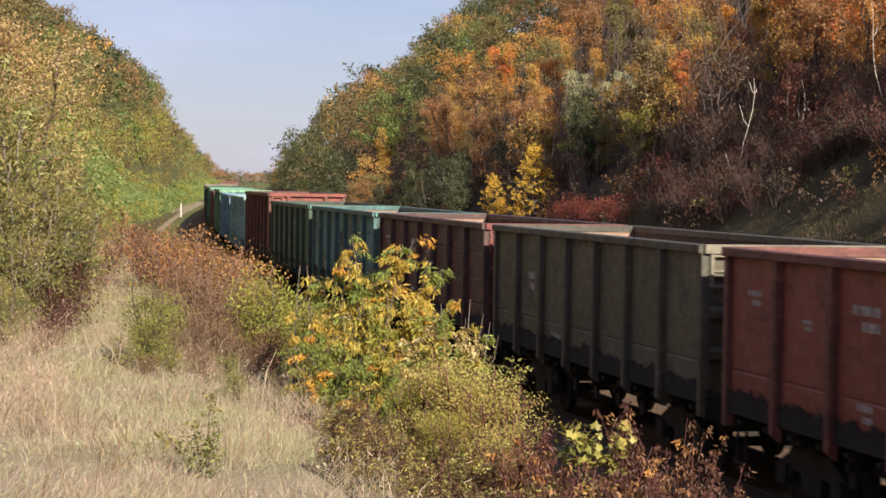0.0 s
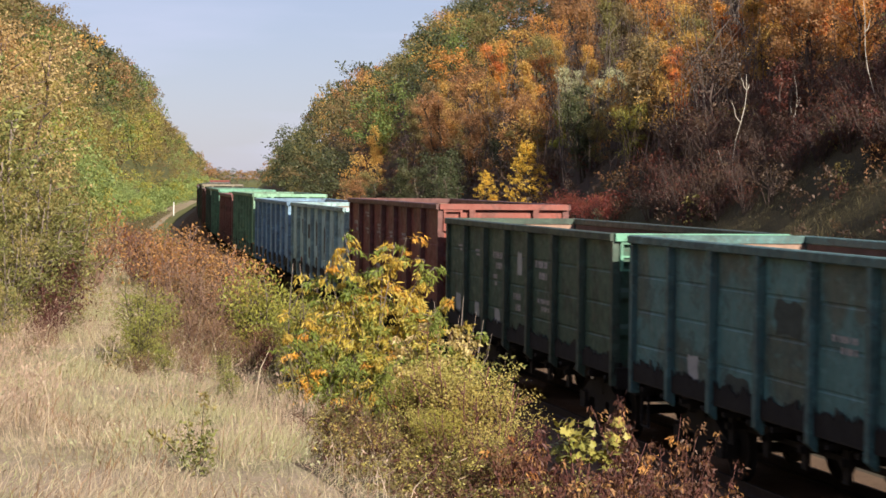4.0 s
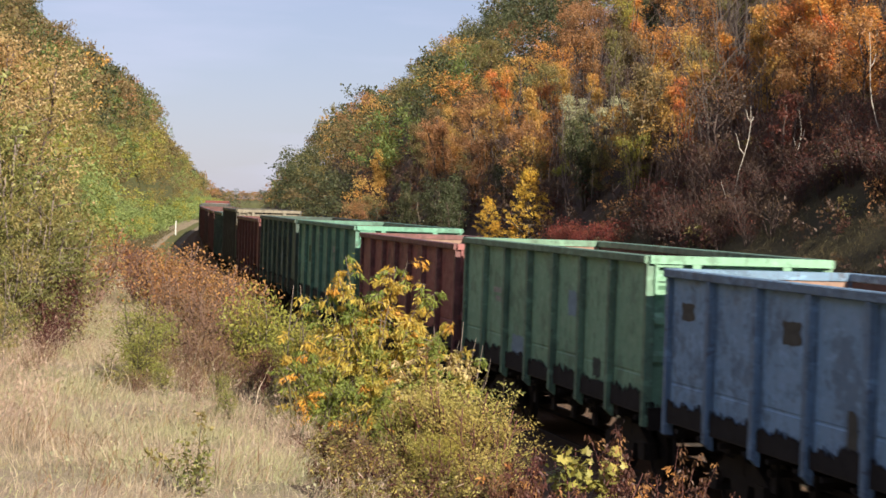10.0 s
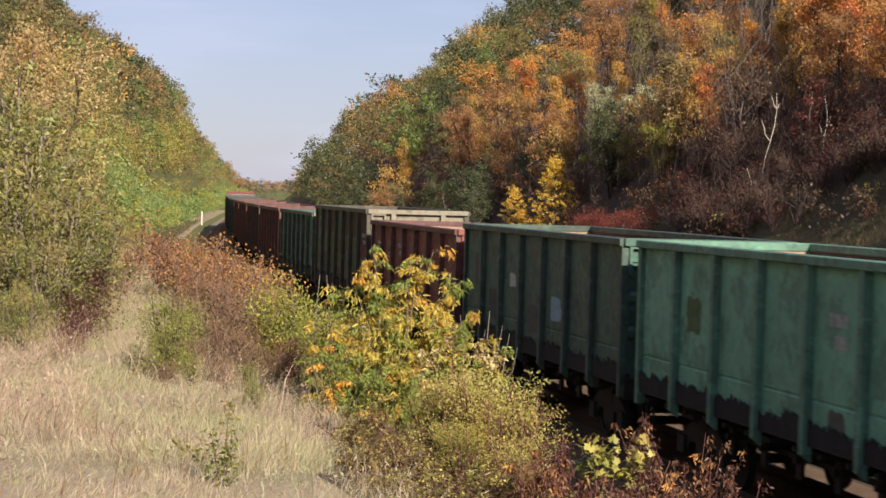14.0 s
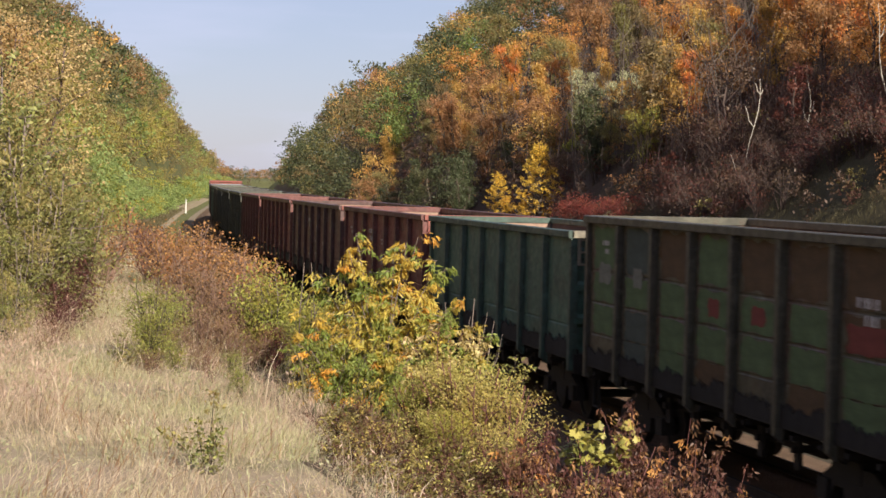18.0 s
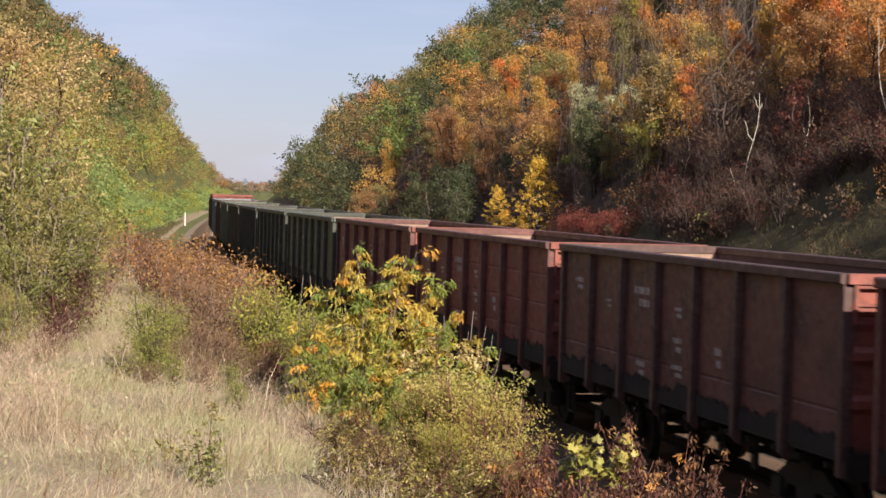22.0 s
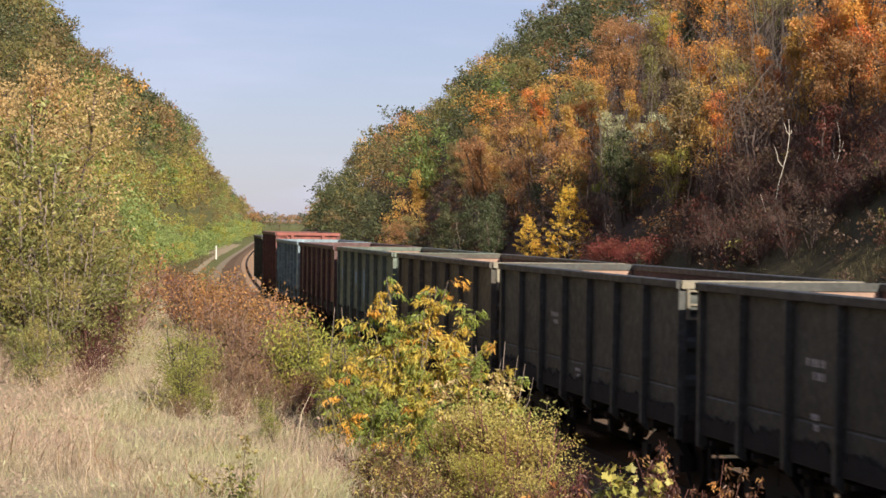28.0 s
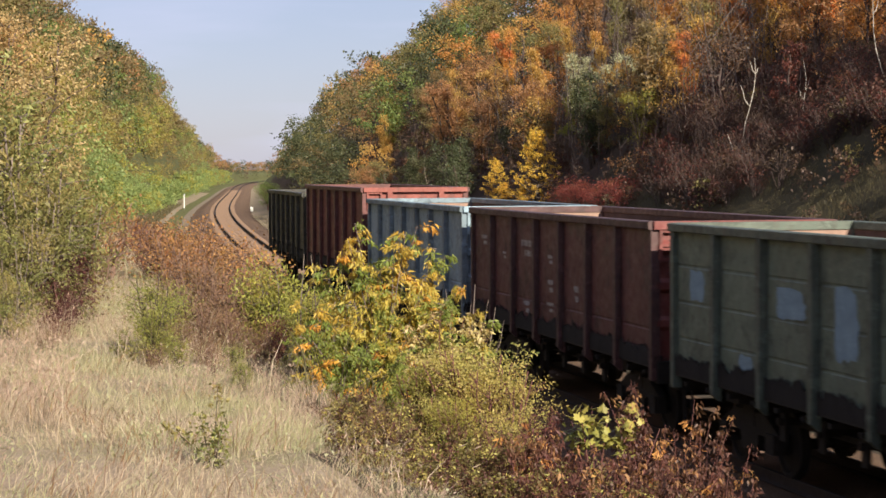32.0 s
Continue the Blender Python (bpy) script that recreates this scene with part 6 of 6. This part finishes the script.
wagon(13, P_MIXED, "tall patchwork olive open freight wagon", panels="grid", tall=0.3, ends=P_CREAM, wall=P_CREAM, patches=((0.5, 3.28, 1.5, 0.80, C_GREEN), (1.5, 3.28, 1.5, 0.80, C_DARK), (2.5, 3.28, 1.5, 0.80, C_RUST), (3.5, 3.28, 1.5, 0.80, C_GREEN), (4.5, 3.28, 1.5, 0.80, C_RUST), (5.5, 3.28, 1.5, 0.80, C_RUST), (6.5, 3.28, 1.5, 0.80, C_RUST), (0.5, 2.60, 1.5, 0.54, C_GREEN), (1.5, 2.60, 1.5, 0.54, C_GREEN), (2.5, 2.60, 1.5, 0.54, C_GREEN), (3.5, 2.60, 1.5, 0.54, C_GREEN), (4.5, 2.60, 1.5, 0.54, C_GREEN), (5.5, 2.60, 1.5, 0.54, C_GREEN), (6.5, 2.60, 1.5, 0.54, C_RUST), (0.5, 2.05, 1.5, 0.54, C_GREEN), (1.5, 2.05, 1.5, 0.54, C_DARK), (2.5, 2.05, 1.5, 0.54, C_GREEN), (3.5, 2.05, 1.5, 0.54, C_GREEN), (4.5, 2.05, 1.5, 0.54, C_GREEN), (5.5, 2.05, 1.5, 0.54, C_GREEN), (6.5, 2.05, 1.5, 0.54, C_GREEN), (1.5, 1.56, 1.5, 0.54, C_DARK), (2.5, 1.56, 1.5, 0.54, C_GREEN), (3.5, 1.56, 1.5, 0.54, C_RUST), (5.5, 1.56, 1.5, 0.54, C_RUST), (6.5, 1.56, 1.5, 0.54, C_GREEN)),
      marks=((6.5, 2.9, 0.7, 0.3), (0.5, 3.3, 0.4, 0.2)), badges=((0.5, 2.85, 0.8, 0.4, C_GREY), (1.5, 2.85, 0.55, 0.36, C_GREY), (3.5, 2.6, 0.5, 0.3, C_RED), (4.5, 2.6, 0.6, 0.3, C_RED), (6.5, 2.55, 1.3, 0.4, C_RED)))
wagon(14, P_DTEAL, "dark teal open freight wagon with cream end", ends=P_CREAM)
wagon(15, P_RED, "red-brown open freight wagon with brick red end", ends=P_BRICK, wall=P_BRICK, marks=LET)
wagon(16, P_MAROON, "red-brown open freight wagon with white lettering", ends=P_BRICK, wall=P_BRICK, marks=LET)
wagon(17, P_RED, "red-brown open freight wagon with faded numbers", ends=P_BRICK, wall=P_BRICK, panels="grid", marks=LET)
wagon(18, P_RED, "red-brown open freight wagon with pale lettering", ends=P_BRICK, wall=P_BRICK, panels="grid", marks=LET)
wagon(19, P_DGREEN, "dark olive green open freight wagon", ends=P_SAGE, marks=((2.5, 2.6, 0.6, 0.3), (3.5, 1.7, 0.4, 0.25)))
wagon(20, P_SLATE, "dark slate-green open freight wagon", ends=P_SAGE, marks=((2.5, 2.5, 0.7, 0.25), (2.5, 1.8, 0.3, 0.2)))
wagon(21, P_SLATE, "dark grey-green open freight wagon with small letters", ends=P_CREAM, marks=((2.5, 2.55, 0.6, 0.2), (3.5, 1.6, 0.4, 0.15)))
wagon(22, P_DBROWN, "dark brown open freight wagon with cream end", ends=P_CREAM, marks=((2.5, 2.55, 0.7, 0.25), (3.5, 2.2, 0.4, 0.12)))
wagon(23, P_SAGE, "sage green open freight wagon with blue patches", panels="grid", patches=((0.5, 2.6, 0.7, 0.5, C_BLUE), (2.5, 2.55, 1.1, 0.45, C_BLUE), (3.5, 2.4, 0.8, 1.0, C_BLUE), (1.6, 1.6, 0.6, 0.3, C_BLUE)))
wagon(24, P_PLUM, "dark red-brown open freight wagon", ends=P_RED, wall=P_RED, marks=LET)
wagon(25, P_STEELBLUE, "grey-blue open freight wagon")
wagon(26, P_RED, "tall oxide red open freight wagon", tall=0.3, ends=P_BRICK, wall=P_BRICK)
wagon(27, P_BLACKGREEN, "blackish green open freight wagon at the train's end")


# ---- sleepers ----
def sleepers():
    track = thing("railway_track", pose(0, 0, 0), "concrete sleepers of a single curving railway track", "railway track", kind="structure")
    me = Build().box(-1.35, 1.35, -0.13, 0.13, -0.33, -0.178).mesh("sleeper")
    s, rest = 30.0, Build()
    while s < 420:
        x, y = plan(s, 0.0)
        h = float(np.interp(s, LS, LH))
        if s < 190:
            part("sleeper", me, M_CONCRETE, track, at=pose(x, y, 0, 0, 0, math.degrees(h)))
        else:
            c, d = math.cos(h), math.sin(h)
            rest.add([(x + a * c - b * d, y + a * d + b * c, z) for a in (-1.35, 1.35) for b in (-0.13, 0.13) for z in (-0.33, -0.178)], [(0, 1, 3, 2), (4, 6, 7, 5), (0, 4, 5, 1), (2, 3, 7, 6), (0, 2, 6, 4), (1, 5, 7, 3)])
        s += 0.56
    tagged(part("sleepers", rest.mesh("sleepers"), M_CONCRETE, track), kind="stuff")


sleepers()
b = Build().box(-0.065, 0.065, -0.05, 0.05, 0.0, 1.9, 0.01)
px, py = plan(240.0, -4.9)
post = thing("marker_post", pose(px, py, -0.75), "white concrete marker post beside the track", "marker post")
part("shaft", b.mesh("shaft"), M_WHITE, post)
part("cap", Build().box(-0.075, 0.075, -0.06, 0.06, 1.9, 1.95).mesh("cap"), M_WHITE, post)
stone = thing("marker_stone", pose(*plan(228.0, 3.4), -0.75), "low white marker stone beside the track", "marker stone")
part("block", Build().box(-0.16, 0.16, -0.12, 0.12, 0.0, 0.55, 0.03).mesh("block"), M_WHITE, stone)


def motions():
    for k, ob in WAGONS:
        walk(ob, [(t, rail_pose(place_of(k, t))) for t in range(0, 33)])
    for k, ob in WHEELS:
        # rolling, keyed while the wagon is on the stretch in view
        rest, rows, turned = ob.matrix_basis.copy(), [], 0.0
        steps = [t / 14 for t in range(0, 32 * 14 + 1) if -22 < place_of(k, t / 14) < 75]
        for t in sorted({0.0, *steps, 32.0}):
            inside = -22 < place_of(k, t) < 75
            if inside:
                turned = (run(t) - run(steps[0])) / 0.475
            rows.append((t, rest @ Matrix.Rotation(turned, 4, "Y")))
        walk(ob, rows)


motions()
